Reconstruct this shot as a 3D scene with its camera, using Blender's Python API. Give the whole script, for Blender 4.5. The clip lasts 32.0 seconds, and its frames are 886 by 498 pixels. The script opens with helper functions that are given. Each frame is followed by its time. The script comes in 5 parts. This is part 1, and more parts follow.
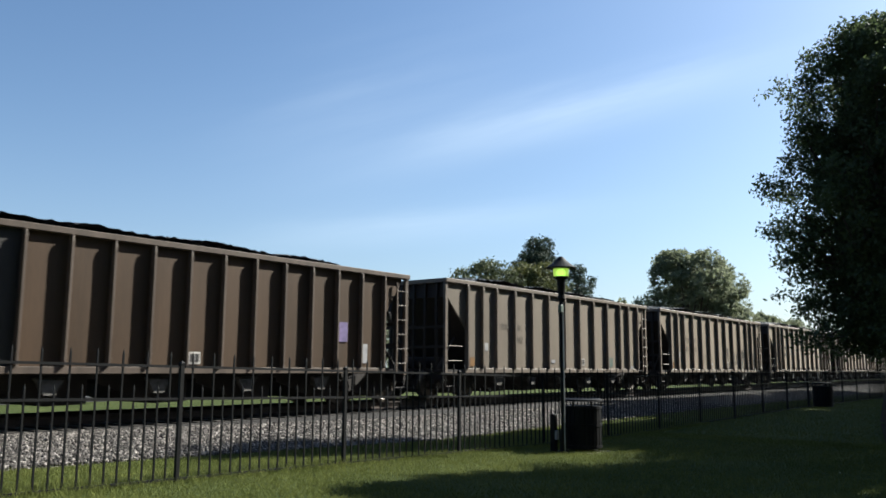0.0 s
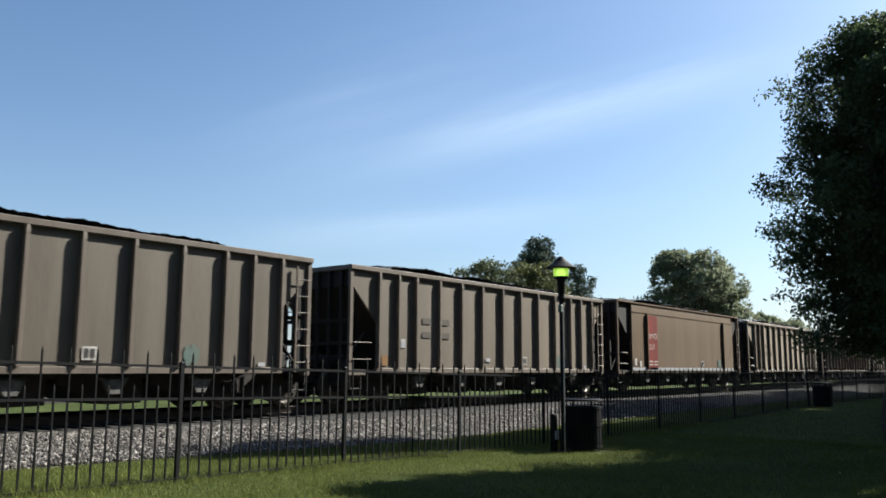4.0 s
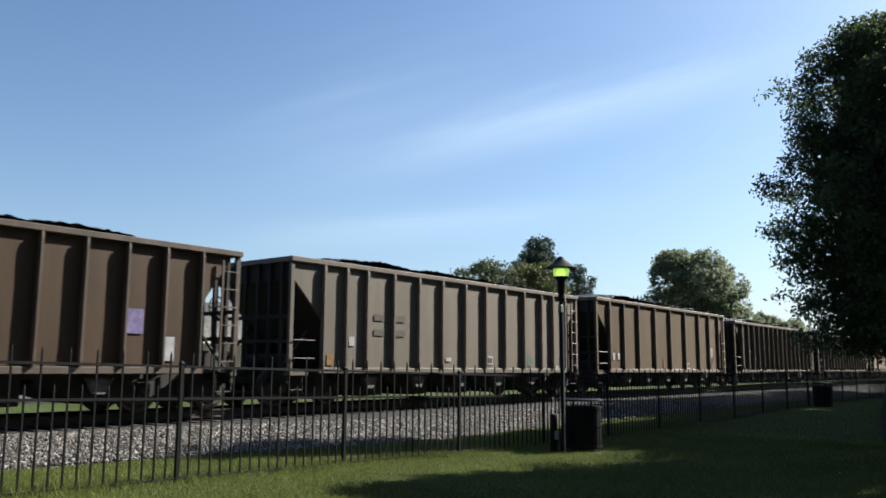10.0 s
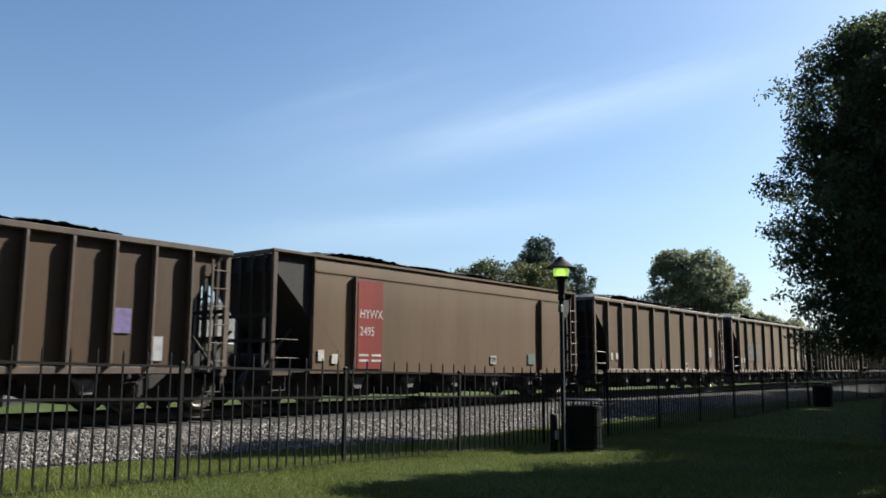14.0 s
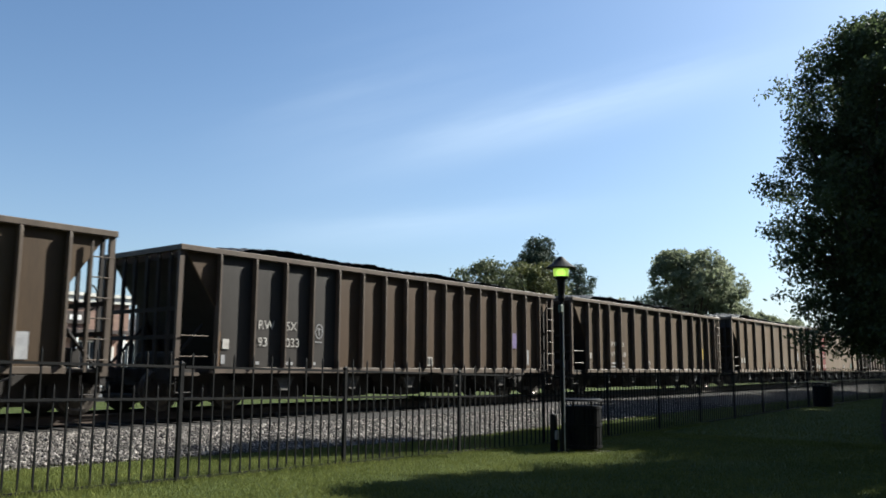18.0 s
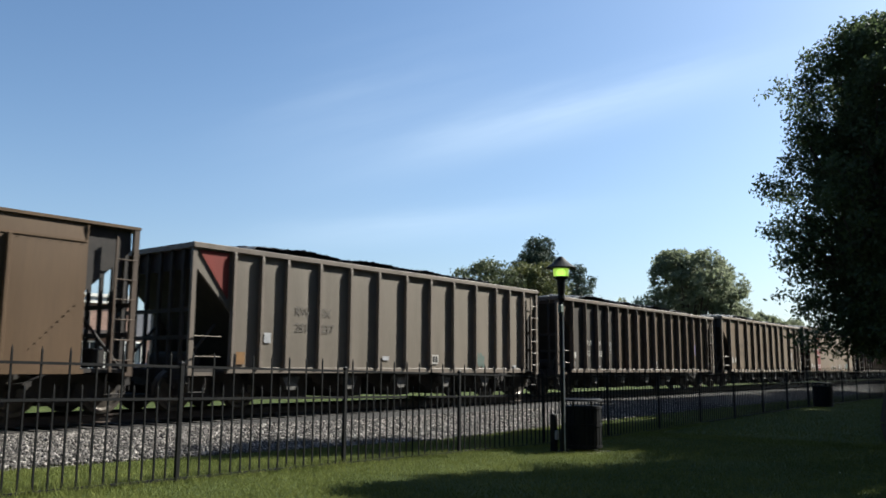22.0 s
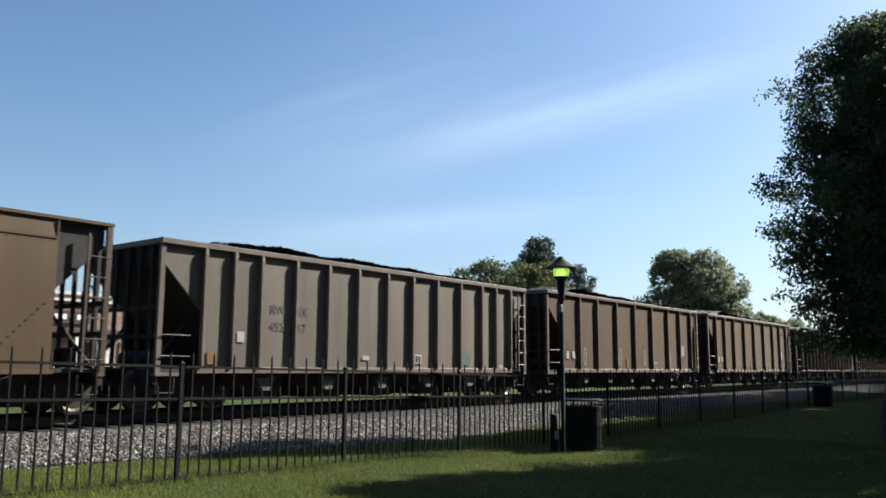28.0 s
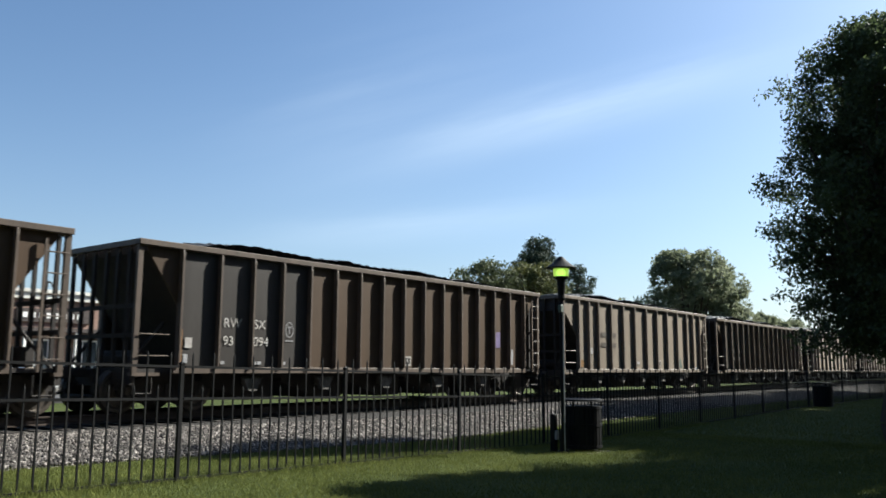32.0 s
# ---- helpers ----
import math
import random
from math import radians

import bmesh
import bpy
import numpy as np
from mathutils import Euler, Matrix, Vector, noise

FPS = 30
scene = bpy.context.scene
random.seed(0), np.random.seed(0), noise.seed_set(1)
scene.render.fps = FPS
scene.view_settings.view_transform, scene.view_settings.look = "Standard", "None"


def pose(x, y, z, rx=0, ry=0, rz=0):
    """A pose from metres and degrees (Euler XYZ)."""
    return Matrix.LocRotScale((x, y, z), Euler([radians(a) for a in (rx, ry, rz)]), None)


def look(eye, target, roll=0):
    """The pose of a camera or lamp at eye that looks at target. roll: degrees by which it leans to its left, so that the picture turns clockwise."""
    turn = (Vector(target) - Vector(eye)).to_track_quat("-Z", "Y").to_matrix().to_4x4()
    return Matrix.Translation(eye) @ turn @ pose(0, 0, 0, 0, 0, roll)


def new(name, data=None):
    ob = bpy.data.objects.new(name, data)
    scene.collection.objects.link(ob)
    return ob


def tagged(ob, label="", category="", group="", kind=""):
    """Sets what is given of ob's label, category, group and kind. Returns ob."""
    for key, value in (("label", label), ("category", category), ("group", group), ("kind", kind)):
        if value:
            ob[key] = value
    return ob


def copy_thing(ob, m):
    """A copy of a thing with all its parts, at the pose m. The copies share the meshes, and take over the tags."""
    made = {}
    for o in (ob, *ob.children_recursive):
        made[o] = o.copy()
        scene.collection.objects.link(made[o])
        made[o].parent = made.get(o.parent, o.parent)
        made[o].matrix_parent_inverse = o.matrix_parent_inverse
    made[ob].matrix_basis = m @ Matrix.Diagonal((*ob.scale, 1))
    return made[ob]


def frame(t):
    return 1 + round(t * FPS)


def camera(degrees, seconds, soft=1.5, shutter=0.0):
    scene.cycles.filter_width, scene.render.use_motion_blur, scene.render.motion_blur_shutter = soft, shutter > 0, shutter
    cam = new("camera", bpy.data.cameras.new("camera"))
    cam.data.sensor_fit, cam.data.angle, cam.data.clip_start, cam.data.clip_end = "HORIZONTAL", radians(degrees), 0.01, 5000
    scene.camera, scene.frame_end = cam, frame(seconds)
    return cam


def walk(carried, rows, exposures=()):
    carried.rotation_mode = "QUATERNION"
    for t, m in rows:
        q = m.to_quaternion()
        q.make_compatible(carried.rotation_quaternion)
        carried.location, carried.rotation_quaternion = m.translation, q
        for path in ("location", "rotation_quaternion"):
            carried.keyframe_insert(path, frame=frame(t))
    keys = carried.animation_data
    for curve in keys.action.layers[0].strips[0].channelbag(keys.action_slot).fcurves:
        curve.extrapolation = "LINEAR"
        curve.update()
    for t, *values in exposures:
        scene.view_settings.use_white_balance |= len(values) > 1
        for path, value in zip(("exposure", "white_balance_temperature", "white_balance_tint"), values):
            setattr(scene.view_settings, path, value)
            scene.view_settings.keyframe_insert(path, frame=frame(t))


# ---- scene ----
# ---- camera ----
cam = camera(56.86, 32.0, soft=1.65, shutter=0.08)
EYE = Vector((0.0, -16.717, 0.978))
AIM = Vector((0.77530, 0.61512, 0.14330))
walk(cam, [(0.0, look(EYE, EYE + AIM, 0.34)), (32.0, look(EYE, EYE + AIM, 0.34))], [(0.0, 1.51, 5950, 2), (32.0, 1.51, 5950, 2)])

# ---- light ----
SUN_EL, SUN_OFF = radians(38), radians(21.5)   # height, and angle off the track towards the lawn
sun_way = Vector((math.cos(SUN_EL) * math.cos(SUN_OFF), -math.cos(SUN_EL) * math.sin(SUN_OFF), math.sin(SUN_EL)))
sun = new("sun", bpy.data.lights.new("sun", "SUN"))
sun.data.energy, sun.data.angle, sun.data.color = 5.0, radians(0.55), (1.0, 0.90, 0.79)
sun.matrix_world = look(sun_way * 60, (0, 0, 0))

world = bpy.data.worlds.new("sky_world")
scene.world = world
world.use_nodes = True
wn, wl = world.node_tree.nodes, world.node_tree.links
wn.clear()
w_out, w_bg, w_sky = wn.new("ShaderNodeOutputWorld"), wn.new("ShaderNodeBackground"), wn.new("ShaderNodeTexSky")
w_sky.sky_type, w_sky.sun_disc = "NISHITA", False
w_sky.sun_elevation, w_sky.sun_rotation = SUN_EL, math.atan2(sun_way.x, sun_way.y)
w_sky.air_density, w_sky.dust_density, w_sky.ozone_density = 1.0, 1.8, 5.0
w_bg.inputs["Strength"].default_value = 0.050
# one long thin cirrus streak and a fainter one under it, as great circles across the sky
w_tc = wn.new("ShaderNodeTexCoord")


def w_math(op, a, b=0.0, c=0.0):
    n = wn.new("ShaderNodeMath")
    n.operation = op
    for i, v in enumerate((a, b, c)):
        if isinstance(v, (int, float)):
            n.inputs[i].default_value = v
        else:
            wl.new(v, n.inputs[i])
    return n.outputs[0]


def w_dot(v):
    n = wn.new("ShaderNodeVectorMath")
    n.operation = "DOT_PRODUCT"
    wl.new(w_tc.outputs["Generated"], n.inputs[0])
    n.inputs[1].default_value = v
    return n.outputs["Value"]


def cirrus(p, q, width, thick):
    """Cover along the great circle through the directions p and q, broken up by noise."""
    p, q = Vector(p).normalized(), Vector(q).normalized()
    across, mid = p.cross(q).normalized(), (p + q).normalized()
    along = across.cross(mid)
    half = p.angle(q) * 0.5
    d, s = w_dot(across), w_dot(along)
    comb = wn.new("ShaderNodeCombineXYZ")
    wl.new(w_math("MULTIPLY", s, 2.2), comb.inputs[0]), wl.new(w_math("MULTIPLY", d, 16.0), comb.inputs[1]), wl.new(w_dot(mid), comb.inputs[2])
    nz = wn.new("ShaderNodeTexNoise")
    nz.inputs["Scale"].default_value, nz.inputs["Detail"].default_value = 2.0, 4
    wl.new(comb.outputs[0], nz.inputs["Vector"])
    wob = w_math("MULTIPLY_ADD", nz.outputs["Fac"], width * 1.2, -width * 0.6)
    x = w_math("DIVIDE", w_math("ADD", d, wob), width)
    core = w_math("EXPONENT", w_math("MULTIPLY", w_math("MULTIPLY", x, x), -1.0))
    y = w_math("DIVIDE", s, half)
    ends = w_math("EXPONENT", w_math("MULTIPLY", w_math("MULTIPLY", y, y), -1.3))
    front = w_math("GREATER_THAN", w_dot(mid), 0.3)
    return w_math("MULTIPLY", w_math("MULTIPLY", core, ends), w_math("MULTIPLY", front, w_math("MULTIPLY", nz.outputs["Fac"], thick * 1.8)))


w_cover = w_math("ADD", cirrus((0.721, 0.647, 0.248), (0.910, 0.235, 0.341), 0.026, 0.20), cirrus((0.615, 0.775, 0.146), (0.868, 0.459, 0.190), 0.02, 0.12))
w_cover = w_math("ADD", w_cover, cirrus((0.58, 0.78, 0.245), (0.80, 0.50, 0.335), 0.07, 0.06))
# summer haze that whitens the sky towards the horizon, all round
w_haze = w_math("EXPONENT", w_math("MULTIPLY", w_math("MAXIMUM", w_dot((0, 0, 1)), 0.0), -6.5))
w_cover = w_math("ADD", w_cover, w_math("MULTIPLY", w_haze, 0.27))
w_mix = wn.new("ShaderNodeMixRGB")
w_mix.inputs[2].default_value = (9.5, 9.8, 10.2, 1)
wl.new(w_cover, w_mix.inputs[0]), wl.new(w_sky.outputs[0], w_mix.inputs[1])
wl.new(w_mix.outputs[0], w_bg.inputs["Color"]), wl.new(w_bg.outputs[0], w_out.inputs["Surface"])


# ---- materials ----
def mat(name, a, b=None, rough=0.7, metal=0.0, scale=4.0, fine=60.0, bump=0.15, stretch=(1, 1, 1), third=None, spec=0.4, trans=0.0, island=False, depth=0.01, sheen=0.0):
    """A surface of two or three colours mixed by coarse and fine noise, with relief; each object gets its own shift."""
    m = bpy.data.materials.new(name)
    m.use_nodes = True
    n, l = m.node_tree.nodes, m.node_tree.links
    bs = n["Principled BSDF"]
    bs.inputs["Roughness"].default_value, bs.inputs["Metallic"].default_value = rough, metal
    bs.inputs["Specular IOR Level"].default_value = spec
    if sheen:      # a film of pale dust, which shows most at a flat angle
        bs.inputs["Sheen Weight"].default_value, bs.inputs["Sheen Roughness"].default_value = sheen, 0.45
        bs.inputs["Sheen Tint"].default_value = (1.0, 0.82, 0.64, 1)
    b = b or tuple(c * 0.7 for c in a)
    tc, info = n.new("ShaderNodeTexCoord"), n.new("ShaderNodeObjectInfo")
    mul = n.new("ShaderNodeMath")
    mul.operation = "MULTIPLY"
    mul.inputs[1].default_value = 37.0
    l.new(info.outputs["Random"], mul.inputs[0])
    mp, add = n.new("ShaderNodeMapping"), n.new("ShaderNodeVectorMath")
    mp.inputs["Scale"].default_value = stretch
    l.new(tc.outputs["Object"], mp.inputs[0])
    l.new(mp.outputs[0], add.inputs[0]), l.new(mul.outputs[0], add.inputs[1])
    big, small = n.new("ShaderNodeTexNoise"), n.new("ShaderNodeTexNoise")
    big.inputs["Scale"].default_value, big.inputs["Detail"].default_value = scale, 5
    small.inputs["Scale"].default_value, small.inputs["Detail"].default_value = fine, 3
    l.new(add.outputs[0], big.inputs["Vector"]), l.new(add.outputs[0], small.inputs["Vector"])
    ramp = n.new("ShaderNodeValToRGB")
    ramp.color_ramp.elements[0].position, ramp.color_ramp.elements[1].position = 0.32, 0.68
    ramp.color_ramp.elements[0].color, ramp.color_ramp.elements[1].color = (*b, 1), (*a, 1)
    if third:
        e = ramp.color_ramp.elements.new(0.82)
        e.color = (*third, 1)
    mixf = n.new("ShaderNodeMath")
    mixf.operation, mixf.inputs[1].default_value = "MULTIPLY_ADD", 0.35
    l.new(small.outputs["Fac"], mixf.inputs[0])
    sc = n.new("ShaderNodeMath")
    sc.operation, sc.inputs[1].default_value, sc.inputs[2].default_value = "MULTIPLY_ADD", 1.0, -0.17
    l.new(big.outputs["Fac"], sc.inputs[0]), l.new(sc.outputs[0], mixf.inputs[2])
    fac = mixf.outputs[0]
    if island:
        geo, ad = n.new("ShaderNodeNewGeometry"), n.new("ShaderNodeMath")
        ad.operation, ad.inputs[1].default_value = "MULTIPLY_ADD", 0.5
        sb = n.new("ShaderNodeMath")
        sb.operation, sb.inputs[1].default_value = "SUBTRACT", 0.25
        l.new(geo.outputs["Random Per Island"], ad.inputs[0]), l.new(fac, sb.inputs[0]), l.new(sb.outputs[0], ad.inputs[2])
        fac = ad.outputs[0]
    l.new(fac, ramp.inputs[0])
    l.new(ramp.outputs[0], bs.inputs["Base Color"])
    if bump:
        bp = n.new("ShaderNodeBump")
        bp.inputs["Strength"].default_value, bp.inputs["Distance"].default_value = bump, depth
        l.new(small.outputs["Fac"], bp.inputs["Height"]), l.new(bp.outputs[0], bs.inputs["Normal"])
    if trans:
        tr, mx = n.new("ShaderNodeBsdfTranslucent"), n.new("ShaderNodeMixShader")
        mx.inputs[0].default_value = trans
        l.new(ramp.outputs[0], tr.inputs[0])
        l.new(bs.outputs[0], mx.inputs[1]), l.new(tr.outputs[0], mx.inputs[2])
        l.new(mx.outputs[0], n["Material Output"].inputs["Surface"])
    return m


STREAK = (1.2, 1.2, 0.16)
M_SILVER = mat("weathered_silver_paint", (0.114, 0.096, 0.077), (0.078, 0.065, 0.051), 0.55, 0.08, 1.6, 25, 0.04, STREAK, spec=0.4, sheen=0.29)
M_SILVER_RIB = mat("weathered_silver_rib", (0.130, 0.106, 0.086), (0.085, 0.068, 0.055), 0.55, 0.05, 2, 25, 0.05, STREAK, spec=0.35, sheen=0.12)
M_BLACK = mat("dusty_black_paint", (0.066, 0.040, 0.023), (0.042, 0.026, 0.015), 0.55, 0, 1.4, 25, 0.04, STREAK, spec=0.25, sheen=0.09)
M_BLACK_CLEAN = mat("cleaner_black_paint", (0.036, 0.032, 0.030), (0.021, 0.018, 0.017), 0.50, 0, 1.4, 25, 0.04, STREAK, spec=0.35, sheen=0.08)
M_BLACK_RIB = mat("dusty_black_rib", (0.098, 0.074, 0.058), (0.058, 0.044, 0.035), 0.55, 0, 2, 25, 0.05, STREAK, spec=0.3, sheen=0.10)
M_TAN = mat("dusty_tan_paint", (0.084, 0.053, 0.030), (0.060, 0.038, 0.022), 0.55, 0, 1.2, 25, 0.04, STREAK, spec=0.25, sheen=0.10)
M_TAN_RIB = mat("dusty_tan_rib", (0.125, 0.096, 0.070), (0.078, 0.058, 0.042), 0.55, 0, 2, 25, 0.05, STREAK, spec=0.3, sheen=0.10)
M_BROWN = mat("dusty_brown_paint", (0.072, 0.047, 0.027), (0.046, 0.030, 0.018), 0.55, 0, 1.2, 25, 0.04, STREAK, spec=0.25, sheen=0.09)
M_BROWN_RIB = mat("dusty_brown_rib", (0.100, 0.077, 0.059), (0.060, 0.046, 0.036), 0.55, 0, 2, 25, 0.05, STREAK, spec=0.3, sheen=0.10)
M_TUB = mat("dusty_beige_paint", (0.097, 0.060, 0.033), (0.071, 0.044, 0.024), 0.55, 0, 0.9, 20, 0.04, (1.6, 1.2, 0.12), spec=0.25, sheen=0.08)
M_UNDER = mat("grimy_underframe_steel", (0.026, 0.021, 0.019), (0.017, 0.014, 0.013), 0.8, 0, 5, 40, 0.3)
M_GREY = mat("dusty_grey_casting", (0.15, 0.14, 0.13), (0.05, 0.047, 0.044), 0.65, 0.2, 7, 40, 0.2)
M_WHEEL = mat("worn_wheel_steel", (0.10, 0.085, 0.07), (0.05, 0.042, 0.036), 0.5, 0.6, 6, 40, 0.2)
M_COAL = mat("coal", (0.030, 0.029, 0.029), (0.012, 0.012, 0.012), 0.55, 0, 7, 30, 0.9, depth=0.05)
M_RAIL = mat("rusty_rail_steel", (0.05, 0.034, 0.026), (0.03, 0.022, 0.018), 0.7, 0.2, 5, 60, 0.2)
M_TIE = mat("creosoted_timber", (0.020, 0.016, 0.014), (0.013, 0.011, 0.010), 0.9, 0, 3, 30, 0.4, (0.3, 3, 3))
M_STONE = mat("ballast_stone", (0.105, 0.092, 0.082), (0.008, 0.007, 0.006), 0.9, 0, 45, 90, 0.4, third=(0.38, 0.345, 0.315), island=True)
M_DARK_BED = mat("oily_ballast", (0.017, 0.014, 0.013), (0.010, 0.009, 0.008), 0.9, 0, 16, 24, 1.0, third=(0.03, 0.026, 0.023), depth=0.06)
M_BALLAST = mat("ballast_bed", (0.055, 0.049, 0.044), (0.012, 0.011, 0.010), 0.9, 0, 16, 22, 1.0, third=(0.15, 0.136, 0.124), depth=0.06)
M_LAWN = mat("lawn_soil_and_grass", (0.056, 0.070, 0.021), (0.038, 0.050, 0.014), 0.95, 0, 0.7, 70, 0.8, third=(0.075, 0.09, 0.028), depth=0.04, spec=0.08)
M_GRASS = mat("grass_blades", (0.150, 0.165, 0.048), (0.092, 0.110, 0.032), 0.95, 0, 0.8, 20, 0, third=(0.14, 0.15, 0.045), island=True, trans=0.3, spec=0.05)
M_IRON = mat("black_painted_iron", (0.012, 0.012, 0.013), (0.008, 0.008, 0.009), 0.6, 0.0, 9, 70, 0.1, spec=0.12)
M_LEAF = mat("tree_leaves", (0.080, 0.105, 0.045), (0.050, 0.068, 0.030), 0.6, 0, 0.5, 9, 0, island=True, trans=0.4)
# far leaves: the haze of distance is put into this paler, greyer colour
M_LEAF_FAR = mat("hazy_far_leaves", (0.19, 0.205, 0.13), (0.125, 0.142, 0.085), 0.7, 0, 0.25, 4, 0, island=True, trans=0.55)
M_LEAF_MID = mat("dark_olive_leaves", (0.095, 0.108, 0.050), (0.050, 0.060, 0.028), 0.7, 0, 0.25, 4, 0, island=True, trans=0.25)
M_LEAF_YEL = mat("yellowing_leaves", (0.135, 0.135, 0.045), (0.075, 0.085, 0.028), 0.7, 0, 0.25, 4, 0, island=True, trans=0.25)
M_NEEDLE = mat("pine_needles", (0.055, 0.075, 0.045), (0.030, 0.045, 0.028), 0.75, 0, 0.4, 6, 0, island=True, trans=0.1)
M_BARK = mat("bark", (0.085, 0.065, 0.05), (0.04, 0.03, 0.024), 0.9, 0, 5, 30, 0.8, (2, 2, 0.4), depth=0.03)
M_RED = mat("faded_red_paint", (0.175, 0.026, 0.020), (0.120, 0.024, 0.018), 0.6, 0, 1.5, 25, 0.05, STREAK, spec=0.2)
M_WHITE = mat("white_lettering", (0.46, 0.44, 0.41), (0.30, 0.28, 0.26), 0.6, 0, 6, 40, 0)
M_DULL = mat("worn_dark_lettering", (0.055, 0.046, 0.038), (0.075, 0.063, 0.050), 0.6, 0, 6, 40, 0)
M_YELLOW = mat("yellow_paint", (0.42, 0.30, 0.02), (0.30, 0.19, 0.02), 0.6, 0, 5, 40, 0)
M_OCHRE = mat("ochre_paint_stripe", (0.20, 0.10, 0.025), (0.12, 0.06, 0.02), 0.6, 0, 5, 40, 0)
M_LILAC = mat("faded_lilac_spray_paint", (0.17, 0.13, 0.27), (0.10, 0.08, 0.17), 0.6, 0, 8, 40, 0)
M_WORN_WHITE = mat("worn_white_panel", (0.125, 0.115, 0.105), (0.085, 0.076, 0.068), 0.6, 0, 3, 30, 0)
M_BLUE = mat("blue_placard", (0.08, 0.24, 0.48), (0.06, 0.19, 0.40), 0.6, 0, 5, 40, 0)
M_PALE = mat("pale_placard", (0.34, 0.34, 0.35), (0.22, 0.22, 0.23), 0.6, 0, 5, 40, 0)
M_TEAL = mat("teal_spray_paint", (0.075, 0.120, 0.105), (0.095, 0.110, 0.090), 0.6, 0, 5, 40, 0)
M_ORANGE = mat("orange_spray_paint", (0.20, 0.085, 0.03), (0.15, 0.07, 0.03), 0.6, 0, 5, 40, 0)
M_GRAFF = mat("dark_spray_paint", (0.022, 0.020, 0.020), (0.034, 0.031, 0.030), 0.6, 0, 5, 40, 0)
M_CONCRETE = mat("concrete", (0.17, 0.16, 0.15), (0.12, 0.115, 0.105), 0.9, 0, 1.5, 40, 0.2)
M_PIPE = mat("galvanised_conduit", (0.34, 0.34, 0.35), (0.26, 0.26, 0.27), 0.45, 0.4, 9, 60, 0.05)


# ---- mesh helpers ----
def box(bm, x0, x1, y0, y1, z0, z1):
    v = [bm.verts.new(c) for c in ((x0, y0, z0), (x1, y0, z0), (x1, y1, z0), (x0, y1, z0), (x0, y0, z1), (x1, y0, z1), (x1, y1, z1), (x0, y1, z1))]
    for f in ((3, 2, 1, 0), (4, 5, 6, 7), (0, 1, 5, 4), (1, 2, 6, 5), (2, 3, 7, 6), (3, 0, 4, 7)):
        bm.faces.new([v[i] for i in f])
    return v


def prism(bm, pts, y0, y1):
    """A polygon in x, z drawn out from y0 to y1."""
    a = [bm.verts.new((x, y0, z)) for x, z in pts]
    b = [bm.verts.new((x, y1, z)) for x, z in pts]
    bm.faces.new(a), bm.faces.new(b[::-1])
    for i in range(len(pts)):
        j = (i + 1) % len(pts)
        bm.faces.new((a[j], a[i], b[i], b[j]))


def tube(bm, p, q, r0, r1=None, n=8, caps=True):
    p, q = Vector(p), Vector(q)
    r1 = r0 if r1 is None else r1
    d = (q - p).normalized()
    u = d.orthogonal().normalized()
    w = d.cross(u)
    rings = []
    for c, r in ((p, r0), (q, r1)):
        rings.append([bm.verts.new(c + (u * math.cos(t) + w * math.sin(t)) * r) for t in [2 * math.pi * i / n for i in range(n)]])
    for i in range(n):
        j = (i + 1) % n
        bm.faces.new((rings[0][i], rings[0][j], rings[1][j], rings[1][i]))
    if caps:
        bm.faces.new(rings[0][::-1]), bm.faces.new(rings[1])


def lathe(bm, profile, c=(0, 0, 0), n=20):
    """A turned body about the vertical through c: rows of radius, height."""
    rings = []
    for r, z in profile:
        rings.append([bm.verts.new((c[0] + r * math.cos(2 * math.pi * i / n), c[1] + r * math.sin(2 * math.pi * i / n), c[2] + z)) for i in range(n)])
    for a, b in zip(rings, rings[1:]):
        for i in range(n):
            j = (i + 1) % n
            bm.faces.new((a[i], a[j], b[j], b[i]))
    bm.faces.new(rings[0][::-1]), bm.faces.new(rings[-1])


def meshed(name, bm, material, bevel=0.0):
    if bevel:
        bmesh.ops.bevel(bm, geom=list(bm.edges), offset=bevel, segments=1, affect="EDGES", clamp_overlap=True)
    bmesh.ops.recalc_face_normals(bm, faces=bm.faces)
    me = bpy.data.meshes.new(name)
    bm.to_mesh(me)
    bm.free()
    me.materials.append(material)
    return me


def part(name, bm, material, parent, label="", at=(0, 0, 0), bevel=0.0):
    me = bm if isinstance(bm, bpy.types.Mesh) else meshed(name, bm, material, bevel)
    ob = new(name, me)
    ob.parent = parent
    ob.location = at
    if label:
        ob["label"] = label
    return ob


def boxes(name, rows, material, parent, label="", bevel=0.0):
    bm = bmesh.new()
    for r in rows:
        box(bm, *r)
    return part(name, bm, material, parent, label, bevel=bevel)


def raw(name, verts, faces, material, smooth=False):
    me = bpy.data.meshes.new(name)
    me.from_pydata(verts, [], faces)
    me.materials.append(material)
    if smooth:
        me.polygons.foreach_set("use_smooth", [True] * len(me.polygons))
    me.update()
    return me


def quads_mesh(name, v, k, material):
    """A mesh of separate faces of k corners each from an array of corners."""
    n = len(v) // k
    me = bpy.data.meshes.new(name)
    me.vertices.add(len(v))
    me.vertices.foreach_set("co", np.asarray(v, np.float32).ravel())
    me.loops.add(n * k)
    me.loops.foreach_set("vertex_index", np.arange(n * k, dtype=np.int32))
    me.polygons.add(n)
    me.polygons.foreach_set("loop_start", np.arange(0, n * k, k, dtype=np.int32))
    me.polygons.foreach_set("loop_total", np.full(n, k, np.int32))
    me.materials.append(material)
    me.update(calc_edges=True)
    return me


